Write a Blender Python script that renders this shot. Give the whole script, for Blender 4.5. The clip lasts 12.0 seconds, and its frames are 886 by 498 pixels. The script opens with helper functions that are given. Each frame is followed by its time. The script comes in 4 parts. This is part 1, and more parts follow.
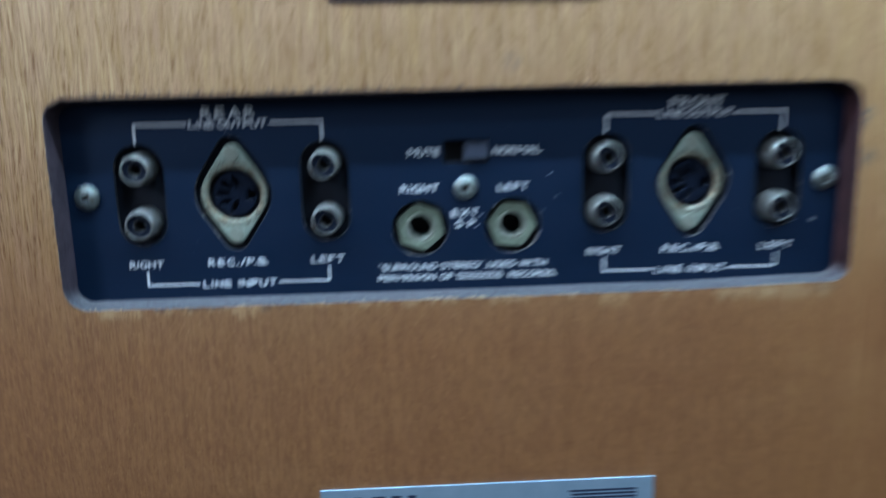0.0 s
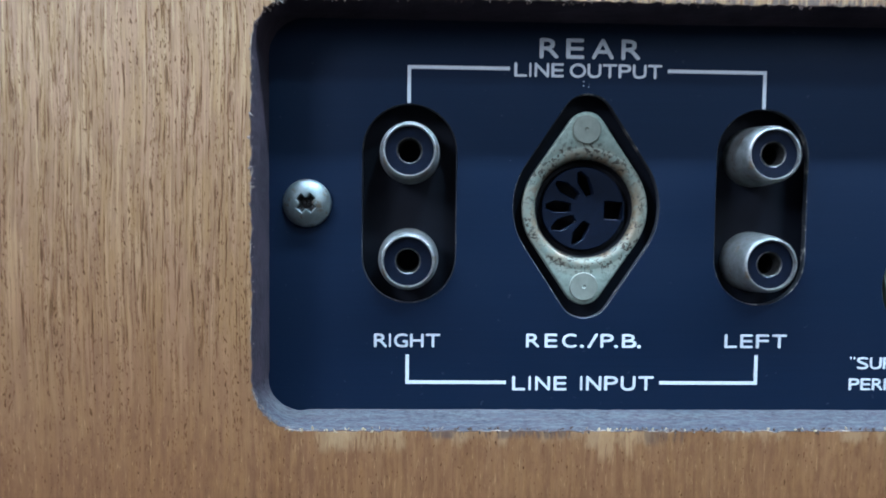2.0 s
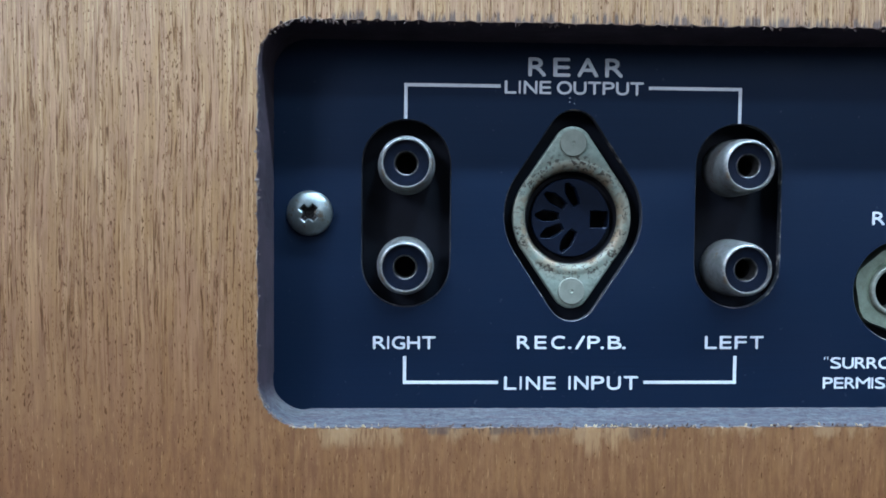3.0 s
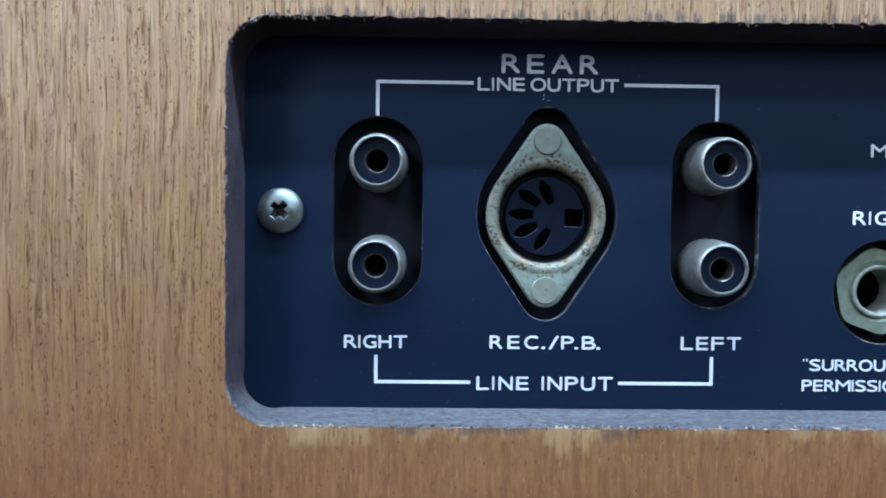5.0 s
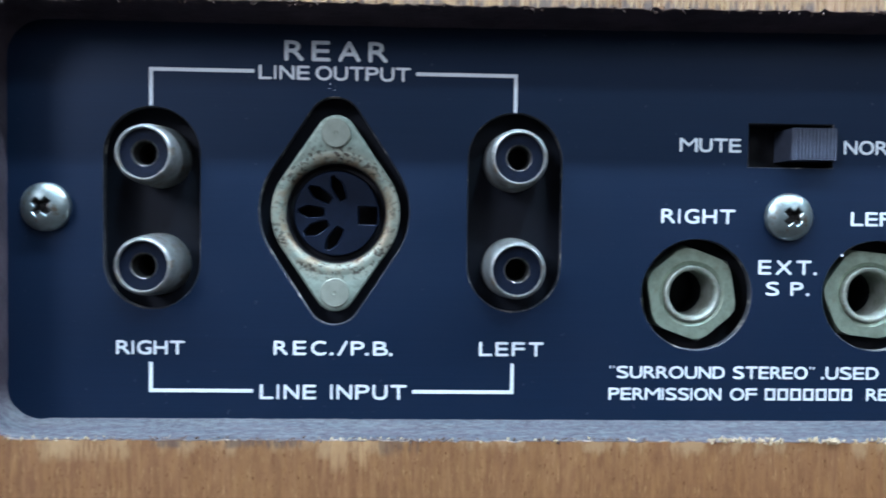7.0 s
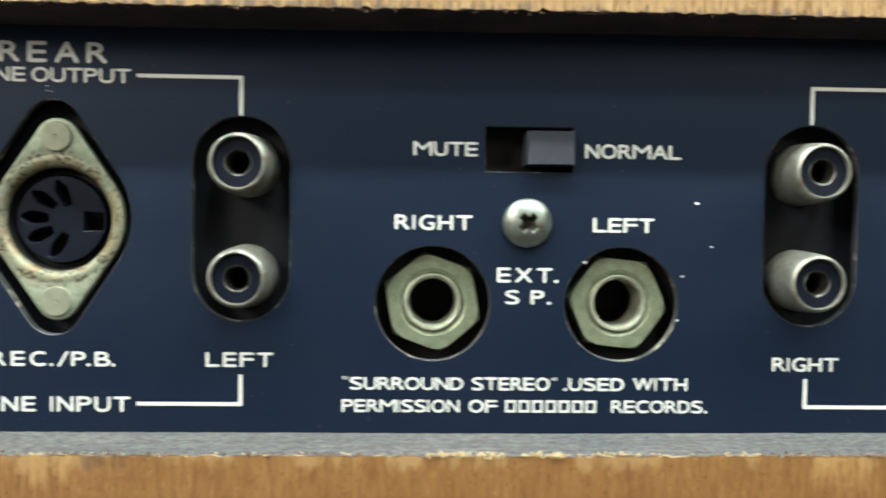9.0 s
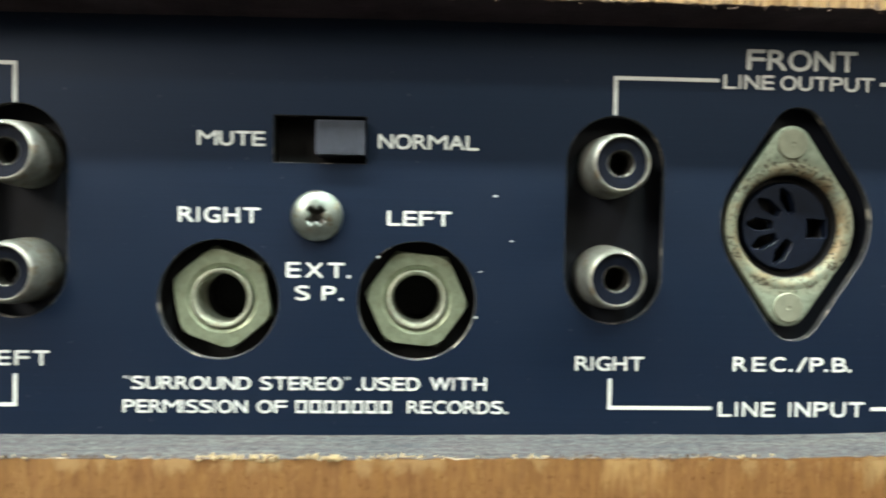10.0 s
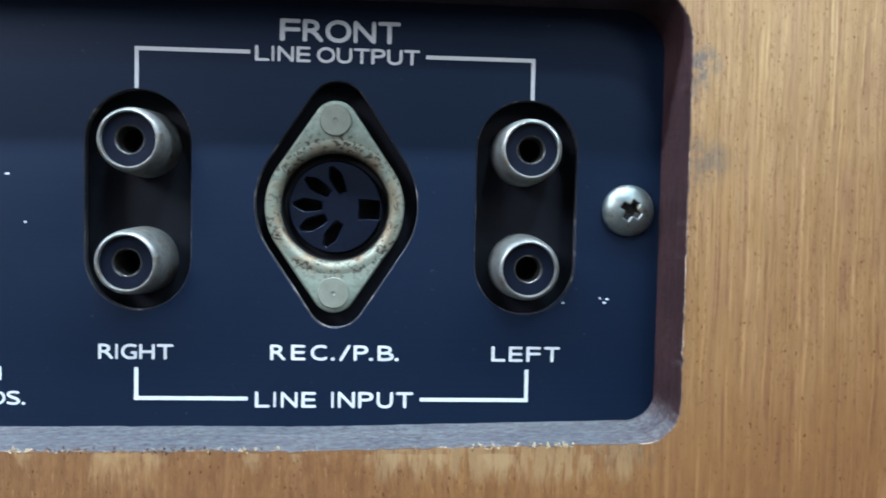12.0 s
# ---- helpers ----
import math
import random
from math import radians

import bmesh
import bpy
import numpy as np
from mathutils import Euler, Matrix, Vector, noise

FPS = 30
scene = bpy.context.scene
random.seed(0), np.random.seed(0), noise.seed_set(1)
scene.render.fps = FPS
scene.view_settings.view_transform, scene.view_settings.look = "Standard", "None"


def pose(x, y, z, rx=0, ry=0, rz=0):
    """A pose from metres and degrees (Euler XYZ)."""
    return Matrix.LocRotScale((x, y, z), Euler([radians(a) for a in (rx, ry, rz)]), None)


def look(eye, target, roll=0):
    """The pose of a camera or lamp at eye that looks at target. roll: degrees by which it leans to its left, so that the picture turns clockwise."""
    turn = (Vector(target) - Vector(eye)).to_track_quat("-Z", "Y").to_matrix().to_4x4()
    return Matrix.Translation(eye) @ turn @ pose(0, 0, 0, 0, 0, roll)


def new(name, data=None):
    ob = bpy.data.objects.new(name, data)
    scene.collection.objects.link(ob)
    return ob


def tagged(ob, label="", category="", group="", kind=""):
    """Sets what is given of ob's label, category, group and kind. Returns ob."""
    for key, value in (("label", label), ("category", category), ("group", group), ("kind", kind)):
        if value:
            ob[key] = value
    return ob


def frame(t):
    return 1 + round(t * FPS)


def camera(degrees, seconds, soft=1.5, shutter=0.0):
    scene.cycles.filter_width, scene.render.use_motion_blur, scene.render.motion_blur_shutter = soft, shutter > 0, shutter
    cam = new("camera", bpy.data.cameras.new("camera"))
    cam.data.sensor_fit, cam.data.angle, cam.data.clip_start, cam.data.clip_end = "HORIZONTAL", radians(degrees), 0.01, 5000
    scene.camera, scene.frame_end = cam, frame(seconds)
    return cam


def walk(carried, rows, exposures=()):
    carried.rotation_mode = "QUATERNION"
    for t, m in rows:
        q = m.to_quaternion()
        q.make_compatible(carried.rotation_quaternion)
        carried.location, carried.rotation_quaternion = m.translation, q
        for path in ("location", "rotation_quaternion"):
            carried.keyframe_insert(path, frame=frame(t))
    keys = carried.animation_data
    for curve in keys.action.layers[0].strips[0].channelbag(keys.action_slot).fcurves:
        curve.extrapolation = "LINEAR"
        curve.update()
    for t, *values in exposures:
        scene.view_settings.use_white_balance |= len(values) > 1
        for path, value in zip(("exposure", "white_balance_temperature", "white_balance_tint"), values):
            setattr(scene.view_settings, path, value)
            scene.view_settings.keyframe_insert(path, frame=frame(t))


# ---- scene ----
import collections
import functools

# The rear connector panel of a tape deck. The middle screw of the panel is the centre: u to the right, v up, d into the deck, in millimetres.
ZC = 0.22
cam = camera(61.0, 12.0, soft=1.7, shutter=0.5)
PATH = [
    (0, (-0.01637, -0.20862, 0.02414), (-0.01179, -0.11065, 0.00465), -1.27),
    (0.1, (-0.02718, -0.19295, 0.00704), (-0.02207, -0.09442, -0.00925), -0.95),
    (0.2, (-0.03688, -0.17726, -0.00066), (-0.03335, -0.07850, -0.01594), -0.28),
    (0.3, (-0.04900, -0.16301, -0.00602), (-0.04558, -0.06398, -0.01953), -0.08),
    (0.5, (-0.07272, -0.13332, -0.00642), (-0.06620, -0.03442, -0.01972), -0.96),
    (0.7, (-0.08207, -0.11297, -0.00530), (-0.07767, -0.01376, -0.01702), -0.76),
    (1, (-0.08958, -0.09668, -0.00651), (-0.08447, 0.00261, -0.01727), 0.91),
    (1.5, (-0.08871, -0.09912, -0.00106), (-0.08457, 0.00052, -0.00846), 0.33),
    (2, (-0.08799, -0.10596, -0.00041), (-0.08451, -0.00618, -0.00590), 0.64),
    (2.5, (-0.08830, -0.11187, 0.00049), (-0.08421, -0.01202, -0.00318), 0.67),
    (3, (-0.08792, -0.11220, -0.00091), (-0.08405, -0.01235, -0.00472), 0.47),
    (3.2, (-0.08701, -0.11217, -0.00057), (-0.08420, -0.01230, -0.00480), 0.47),
    (4.8, (-0.08378, -0.11133, -0.00150), (-0.08052, -0.01144, -0.00479), 0.56),
    (5, (-0.08183, -0.11134, -0.00123), (-0.07966, -0.01143, -0.00497), 0.69),
    (5.5, (-0.07450, -0.11001, -0.00163), (-0.07274, -0.01010, -0.00549), 0.74),
    (6, (-0.06589, -0.10821, -0.00212), (-0.06425, -0.00829, -0.00578), 0.72),
    (6.5, (-0.05925, -0.10657, -0.00155), (-0.05801, -0.00664, -0.00513), 0.68),
    (6.7, (-0.05701, -0.10610, -0.00195), (-0.05437, -0.00618, -0.00498), 0.69),
    (8.3, (-0.03109, -0.10133, -0.00155), (-0.02665, -0.00147, -0.00459), 0.85),
    (8.5, (-0.02928, -0.10229, -0.00044), (-0.02596, -0.00243, -0.00437), 0.99),
    (9, (-0.01497, -0.10296, -0.00063), (-0.01158, -0.00307, -0.00361), 0.77),
    (9.5, (-0.00148, -0.10219, -0.00120), (0.00250, -0.00232, -0.00427), 0.88),
    (10, (0.01216, -0.09999, -0.00160), (0.01666, -0.00013, -0.00413), 0.93),
    (10.5, (0.03014, -0.09830, 0.00065), (0.03598, 0.00143, -0.00366), 1.25),
    (11, (0.04688, -0.09654, 0.00027), (0.05299, 0.00318, -0.00413), 1.40),
    (11.5, (0.06325, -0.09614, -0.00110), (0.06978, 0.00357, -0.00492), 1.30),
    (12, (0.07274, -0.09749, -0.00130), (0.07859, 0.00224, -0.00557), 1.16),
]
GRADE = [
    (0.0, -0.60, 4900, 5), (0.5, -0.45, 4760, 5), (1.0, -0.26, 4900, 7), (1.5, -0.15, 4880, 8), (2.0, -0.19, 4930, 9), (3.0, -0.29, 5000, 10), (5.5, -0.17, 4970, 10), (6.7, -0.04, 4950, 11),
    (8.4, 0.20, 7450, 1), (10.6, 0.20, 7450, 1), (11.5, 0.22, 7600, -4), (12.0, 0.02, 5500, 9),
]
LIFT = Vector((0, 0, ZC))
walk(cam, [(t, look(Vector(eye) + LIFT, Vector(target) + LIFT, roll)) for t, eye, target, roll in PATH], GRADE)

# ---------------------------------------------------------------- light
world = bpy.data.worlds.new("world")
scene.world = world
world.use_nodes = True
sky = world.node_tree.nodes.new("ShaderNodeTexSky")
sky.sky_type, sky.sun_disc, sky.sun_elevation, sky.sun_rotation = "NISHITA", False, radians(40), radians(200)
world.node_tree.links.new(sky.outputs[0], world.node_tree.nodes["Background"].inputs[0])
world.node_tree.nodes["Background"].inputs[1].default_value = 0.08

# daylight in the two windows' openings
for name, at, aim, wide, high, power, tone in (
    ("west_window_light", (-2.06, -1.90, 1.62), (0, -1.90, 1.62), 0.95, 1.05, 90, (1.0, 0.945, 0.955)),
    ("south_window_light", (1.35, -2.46, 1.40), (1.35, 0, 1.40), 0.85, 1.05, 16, (1.0, 0.95, 0.9)),
):
    day = bpy.data.lights.new(name, "AREA")
    day.shape, day.size, day.size_y, day.energy, day.color = "RECTANGLE", wide, high, power, tone
    new(name, day).matrix_world = look(at, aim)
# the ceiling lamp, which draws the lower of the two shadow edges under the recess's brow
lamp = bpy.data.lights.new("ceiling_light", "AREA")
lamp.shape, lamp.size, lamp.energy, lamp.color = "DISK", 0.24, 30, (0.73, 0.915, 1.0)
new("ceiling_light", lamp).matrix_world = look((0.55, -1.62, ZC + 2.02), (0.0, 0.0, ZC))
# the tube lamp above the deck
tube = bpy.data.lights.new("tube_light", "AREA")
tube.shape, tube.size, tube.size_y, tube.energy, tube.color = "RECTANGLE", 0.60, 0.006, 2.2, (0.86, 0.94, 1.0)
new("tube_light", tube).matrix_world = look((0.0, -0.0637, ZC + 0.178), (0.0, 0.0, ZC))


# ---------------------------------------------------------------- materials
class Mat:
    """A node material with a Principled shader; n adds a node, j joins two sockets."""

    def __init__(self, name, color=(0.5, 0.5, 0.5), rough=0.5, metal=0.0, spec=0.5):
        self.m = bpy.data.materials.new(name)
        self.m.use_nodes = True
        self.t = self.m.node_tree
        self.p = self.t.nodes["Principled BSDF"]
        self.p.inputs["Base Color"].default_value = (*color, 1)
        self.p.inputs["Roughness"].default_value = rough
        self.p.inputs["Metallic"].default_value = metal
        self.p.inputs["Specular IOR Level"].default_value = spec
        self.co = self.t.nodes.new("ShaderNodeTexCoord")
        self.src = self.co.outputs["Object"]

    def j(self, a, b):
        self.t.links.new(a, b)

    def noise(self, scale, detail=4, rough=0.6, offset=(0, 0, 0)):
        mp = self.t.nodes.new("ShaderNodeMapping")
        mp.inputs["Scale"].default_value = scale
        mp.inputs["Location"].default_value = offset
        self.j(self.src, mp.inputs["Vector"])
        nz = self.t.nodes.new("ShaderNodeTexNoise")
        nz.inputs["Scale"].default_value = 1
        nz.inputs["Detail"].default_value = detail
        nz.inputs["Roughness"].default_value = rough
        self.j(mp.outputs[0], nz.inputs["Vector"])
        return nz.outputs["Fac"]

    def waver(self, fac, amount):
        """Shifts the source of later noises sideways by a noise, so that the grain wavers."""
        m = self.t.nodes.new("ShaderNodeMath")
        m.operation = "MULTIPLY_ADD"
        m.inputs[1].default_value, m.inputs[2].default_value = amount, -amount / 2
        self.j(fac, m.inputs[0])
        c = self.t.nodes.new("ShaderNodeCombineXYZ")
        self.j(m.outputs[0], c.inputs["X"])
        add = self.t.nodes.new("ShaderNodeVectorMath")
        self.j(self.src, add.inputs[0])
        self.j(c.outputs[0], add.inputs[1])
        self.src = add.outputs["Vector"]

    def ramp(self, fac, *stops):
        r = self.t.nodes.new("ShaderNodeValToRGB")
        e = r.color_ramp.elements
        while len(e) < len(stops):
            e.new(0.5)
        for k, (at, c) in enumerate(stops):
            e[k].position = at
            e[k].color = (c, c, c, 1) if isinstance(c, (int, float)) else (*c, 1)
        self.j(fac, r.inputs[0])
        return r.outputs[0]

    def mix(self, fac, a, b, how="MIX"):
        x = self.t.nodes.new("ShaderNodeMix")
        x.data_type, x.blend_type = "RGBA", how
        for n, value in ((0, fac), (6, a), (7, b)):
            socket = x.inputs[n]
            if isinstance(value, (int, float)):
                socket.default_value = value if n == 0 else (value, value, value, 1)
            elif isinstance(value, tuple):
                socket.default_value = (*value, 1)
            else:
                self.j(value, socket)
        return x.outputs[2]

    def color(self, out):
        self.j(out, self.p.inputs["Base Color"])
        return self

    def rough(self, out):
        self.j(out, self.p.inputs["Roughness"])
        return self

    def bump(self, out, strength=0.3, distance=0.0002):
        b = self.t.nodes.new("ShaderNodeBump")
        b.inputs["Strength"].default_value = strength
        b.inputs["Distance"].default_value = distance
        self.j(out, b.inputs["Height"])
        self.j(b.outputs[0], self.p.inputs["Normal"])
        return self

    def up(self, lo, hi):
        """How far a face looks upwards, for settled dust and shade painted by facing."""
        g = self.t.nodes.new("ShaderNodeNewGeometry")
        s = self.t.nodes.new("ShaderNodeSeparateXYZ")
        self.j(g.outputs["True Normal"], s.inputs[0])
        return self.ramp(s.outputs["Z"], (lo, 0.0), (hi, 1.0))


def wood_veneer():
    k = Mat("wood_veneer", rough=0.5, spec=0.75)
    k.p.inputs["Coat Roughness"].default_value = 0.48
    at = k.t.nodes.new("ShaderNodeSeparateXYZ")
    k.j(k.co.outputs["Object"], at.inputs[0])

    def within(lo, hi, axis="Z"):
        m = k.t.nodes.new("ShaderNodeMapRange")
        m.inputs["From Min"].default_value, m.inputs["From Max"].default_value = lo, hi
        k.j(at.outputs[axis], m.inputs["Value"])
        return m.outputs[0]

    broad = k.noise((30, 20, 7), 3)
    figure = k.noise((60, 60, 110), 4, 0.6, (3, 1, 2))
    k.waver(k.noise((90, 40, 35), 2, 0.5, (7, 7, 7)), 0.0016)
    k.waver(k.noise((600, 40, 330), 2, 0.5, (2, 7, 1)), 0.0003)
    band = k.noise((420, 100, 9), 3, 0.55, (6, 2, 0))
    streak = k.mix(0.5, k.noise((1500, 300, 34), 4, 0.62), k.noise((1250, 300, 150), 4, 0.6, (2, 2, 7)))
    fine = k.noise((4800, 600, 170), 2, 0.5, (5, 0, 1))
    # the grain is open high up, closed lower down and smooth towards the golden end
    open_grain = k.mix(0.4, within(-0.030, -0.004), k.noise((22, 10, 30), 2, 0.5, (0.3, 0.0, 0.55)))
    plain_end = k.ramp(k.mix(0.35, within(0.085, 0.135, "X"), k.noise((90, 10, 12), 2, 0.5, (3, 0, 1))), (0.2, 1.0), (0.55, 0.34))
    open_grain = k.mix(1.0, k.ramp(open_grain, (0.25, 0.08), (0.6, 1.0)), plain_end, "MULTIPLY")
    # pores: fine dark lines, and dots strung along them; the dots crowd in one band across the board
    column = k.noise((1250, 300, 24), 3, 0.55, (1, 7, 3))
    line = k.ramp(column, (0.465, 0.0), (0.493, 1.0), (0.507, 1.0), (0.535, 0.0))
    broken = k.ramp(k.noise((3000, 500, 330), 3, 0.6, (4, 1, 9)), (0.42, 0.0), (0.58, 0.95))
    chain = k.ramp(k.noise((1900, 300, 36), 2, 0.5, (3, 3, 8)), (0.51, 0.0), (0.58, 1.0))
    dot = k.noise((4300, 500, 1250), 2, 0.5, (9, 1, 2))
    crowd = k.mix(1.0, k.mix(1.0, within(-0.0180, -0.0135), within(-0.0070, -0.0100), "MULTIPLY"), within(-0.085, -0.11, "X"), "MULTIPLY")
    specked = k.mix(1.0, within(-0.042, -0.026), within(-0.095, -0.112, "X"), "MULTIPLY")
    dots = k.mix(1.0, k.ramp(dot, (0.57, 0.0), (0.67, 0.85)), k.mix(1.0, chain, k.mix(1.0, k.mix(1.0, k.ramp(open_grain, (0.0, 0.1), (0.8, 1.0)), crowd, "LIGHTEN"), specked, "LIGHTEN"), "MULTIPLY"), "MULTIPLY")
    stray = k.ramp(k.noise((3900, 500, 1500), 2, 0.5, (2, 8, 5)), (0.67, 0.0), (0.72, 0.85))
    lines = k.mix(1.0, k.mix(1.0, line, broken, "MULTIPLY"), open_grain, "MULTIPLY")
    pores = k.mix(1.0, k.mix(1.0, dots, stray, "LIGHTEN"), k.mix(0.9, 0.0, lines), "LIGHTEN")
    contrast = k.ramp(open_grain, (0.0, 0.25), (1.0, 1.0))
    base = k.mix(k.ramp(streak, (0.40, 0.0), (0.60, 1.0)), (0.185, 0.092, 0.031), (0.410, 0.240, 0.096))
    base = k.mix(k.mix(0.8, 0.15, contrast), (0.302, 0.166, 0.060), base)
    base = k.mix(k.mix(1.0, k.ramp(column, (0.42, 0.0), (0.50, 0.5), (0.58, 0.0)), contrast, "MULTIPLY"), base, (0.215, 0.110, 0.032))
    base = k.mix(k.ramp(band, (0.42, 0.0), (0.64, 0.4)), base, (0.400, 0.236, 0.092))
    base = k.mix(k.ramp(broad, (0.4, 0.0), (0.7, 0.4)), base, (0.345, 0.190, 0.070))
    base = k.mix(k.ramp(figure, (0.45, 0.0), (0.75, 0.35)), base, (0.215, 0.098, 0.028))
    rosy = k.noise((700, 60, 90), 3, 0.6, (9, 3, 1))
    base = k.mix(k.mix(1.0, k.ramp(rosy, (0.50, 0.0), (0.62, 0.45)), contrast, "MULTIPLY"), base, (0.400, 0.222, 0.115))
    base = k.mix(k.mix(1.0, k.ramp(rosy, (0.36, 0.45), (0.48, 0.0)), contrast, "MULTIPLY"), base, (0.345, 0.195, 0.050))
    # a warm ripple runs across the grain beside the recess
    ripple = k.mix(1.0, within(-0.090, -0.108, "X"), k.mix(1.0, within(-0.020, -0.012), within(0.004, -0.004), "MULTIPLY"), "MULTIPLY")
    ripple = k.mix(1.0, ripple, k.ramp(k.noise((28, 10, 190), 3, 0.6, (5, 5, 2)), (0.45, 0.0), (0.62, 0.55)), "MULTIPLY")
    base = k.mix(ripple, base, (0.330, 0.180, 0.062))
    # closed grain is mottled and flecked
    closed = k.mix(1.0, k.ramp(within(-0.022, -0.032), (0.0, 0.35), (1.0, 1.0)), plain_end, "MULTIPLY")
    mottle = k.noise((1200, 300, 260), 5, 0.7, (4, 4, 4))
    base = k.mix(k.mix(1.0, k.ramp(mottle, (0.46, 0.0), (0.64, 0.5)), closed, "MULTIPLY"), base, (0.170, 0.068, 0.018))
    base = k.mix(k.mix(1.0, k.ramp(mottle, (0.32, 0.5), (0.46, 0.0)), closed, "MULTIPLY"), base, (0.42, 0.245, 0.085))
    base = k.mix(k.mix(1.0, k.ramp(fine, (0.38, 0.45), (0.52, 0.0)), contrast, "MULTIPLY"), base, (0.185, 0.088, 0.028))
    thread = k.noise((2300, 300, 70), 3, 0.55, (4, 9, 2))
    base = k.mix(k.mix(1.0, k.ramp(thread, (0.55, 0.0), (0.62, 0.6)), contrast, "MULTIPLY"), base, (0.48, 0.305, 0.140))
    fleck = k.ramp(k.noise((3600, 400, 420), 3, 0.6, (8, 4, 6)), (0.60, 0.0), (0.68, 0.75))
    base = k.mix(k.mix(1.0, fleck, closed, "MULTIPLY"), base, (0.55, 0.37, 0.17))
    hair = k.noise((1900, 300, 16), 2, 0.5, (6, 6, 1))
    hair_on = k.mix(1.0, within(0.100, 0.112, "X"), k.ramp(k.noise((500, 100, 110), 3, 0.6, (1, 1, 6)), (0.42, 0.0), (0.58, 1.0)), "MULTIPLY")
    base = k.mix(k.mix(1.0, k.ramp(hair, (0.57, 0.0), (0.62, 0.65)), hair_on, "MULTIPLY"), base, (0.53, 0.33, 0.16))
    base = k.mix(k.mix(1.0, k.ramp(hair, (0.38, 0.65), (0.425, 0.0)), hair_on, "MULTIPLY"), base, (0.20, 0.085, 0.035))
    # light falloff is painted in: paler high up, darker and redder low down
    falloff_tone = k.ramp(k.mix(0.4, within(-0.045, 0.035), k.noise((9, 9, 14), 3, 0.6, (1, 2, 9))), (0.2, 0.0), (0.75, 1.0))
    # the stain turns golden towards one end
    gold = k.ramp(k.mix(0.4, within(0.06, 0.12, "X"), k.noise((14, 9, 9), 3, 0.6, (5, 2, 1))), (0.25, 0.0), (0.7, 1.0))
    base = k.mix(1.0, base, k.mix(falloff_tone, (0.67, 0.532, 0.40), (0.97, 1.025, 1.04)), "MULTIPLY")
    base = k.mix(1.0, base, k.mix(gold, (1.0, 1.0, 1.0), (1.05, 1.06, 0.97)), "MULTIPLY")
    base = k.mix(pores, base, (0.078, 0.034, 0.010))
    k.j(k.ramp(pores, (0.0, 0.35), (0.6, 0.05)), k.p.inputs["Coat Weight"])
    k.j(k.ramp(pores, (0.0, 0.6), (0.6, 0.2)), k.p.inputs["Specular IOR Level"])
    # torn veneer under the recess, charred fibres over it, scuffs beside it
    inside = k.mix(1.0, within(-0.108, -0.099, "X"), k.ramp(within(0.098, 0.107, "X"), (0.0, 1.0), (1.0, 0.0)), "MULTIPLY")

    tear = k.mix(1.0, within(-0.0345, -0.0302), k.ramp(k.noise((260, 50, 90), 4, 0.7, (3, 3, 3)), (0.36, 0.0), (0.78, 1.0)), "MULTIPLY")
    tear = k.mix(1.0, tear, inside, "MULTIPLY")
    below = k.mix(1.0, tear, k.ramp(within(-0.0302, -0.0298), (0.0, 1.0), (1.0, 0.0)), "MULTIPLY")
    base = k.mix(k.ramp(below, (0.26, 0.0), (0.46, 0.6)), base, (0.43, 0.28, 0.13))
    char = k.mix(1.0, k.ramp(within(0.0262, 0.0288), (0.0, 1.0), (1.0, 0.0)), k.ramp(within(0.0255, 0.0262), (0.0, 0.0), (1.0, 1.0)), "MULTIPLY")
    char = k.mix(1.0, char, inside, "MULTIPLY")
    char = k.mix(1.0, char, k.ramp(k.noise((1500, 100, 160), 3, 0.6, (7, 3, 3)), (0.4, 0.0), (0.65, 1.0)), "MULTIPLY")
    base = k.mix(k.ramp(char, (0.2, 0.0), (0.5, 0.8)), base, (0.05, 0.035, 0.03))
    # bared and soiled patches beneath the cut: from u, to u, from v, how far down, amount, colour
    for a, b, v0, v1, amount, tone in ((-0.1015, -0.0890, -0.0302, -0.0335, 0.45, (0.47, 0.31, 0.14)), (-0.0640, -0.0578, -0.0302, -0.0350, 0.6, (0.45, 0.28, 0.12)),
                                       (-0.0574, -0.0515, -0.0300, -0.0325, 0.6, (0.09, 0.055, 0.035)), (-0.0880, -0.0670, -0.0300, -0.0314, 0.7, (0.08, 0.055, 0.045)),
                                       (0.0360, 0.0440, -0.0302, -0.0360, 0.4, (0.46, 0.29, 0.12)), (0.0700, 0.1035, -0.0296, -0.0345, 0.45, (0.43, 0.30, 0.14)), (0.0960, 0.1060, -0.0290, -0.0325, 0.35, (0.10, 0.065, 0.04))):
        m = k.mix(1.0, within(a, a + 0.0006, "X"), within(b, b - 0.0006, "X"), "MULTIPLY")
        m = k.mix(1.0, k.mix(1.0, m, within(v1, v0), "MULTIPLY"), within(-0.0282, -0.0286), "MULTIPLY")
        m = k.mix(1.0, m, k.ramp(k.noise((1300, 200, 150), 4, 0.65, (a * 90, 1, 4)), (0.42, 0.0), (0.58, 1.0)), "MULTIPLY")
        base = k.mix(k.ramp(m, (0.06, 0.0), (0.40, amount)), base, tone)
    for centre, radius, amount in (((0.1092, -0.0075, 0.0178), 0.0030, 0.75), ((0.1088, -0.0075, 0.0150), 0.0022, 0.4), ((0.1098, -0.0075, 0.0062), 0.0042, 0.5), ((0.012, -0.0075, 0.0335), 0.004, 0.35)):
        d = k.t.nodes.new("ShaderNodeVectorMath")
        d.operation = "DISTANCE"
        k.j(k.co.outputs["Object"], d.inputs[0])
        d.inputs[1].default_value = centre
        m = k.t.nodes.new("ShaderNodeMapRange")
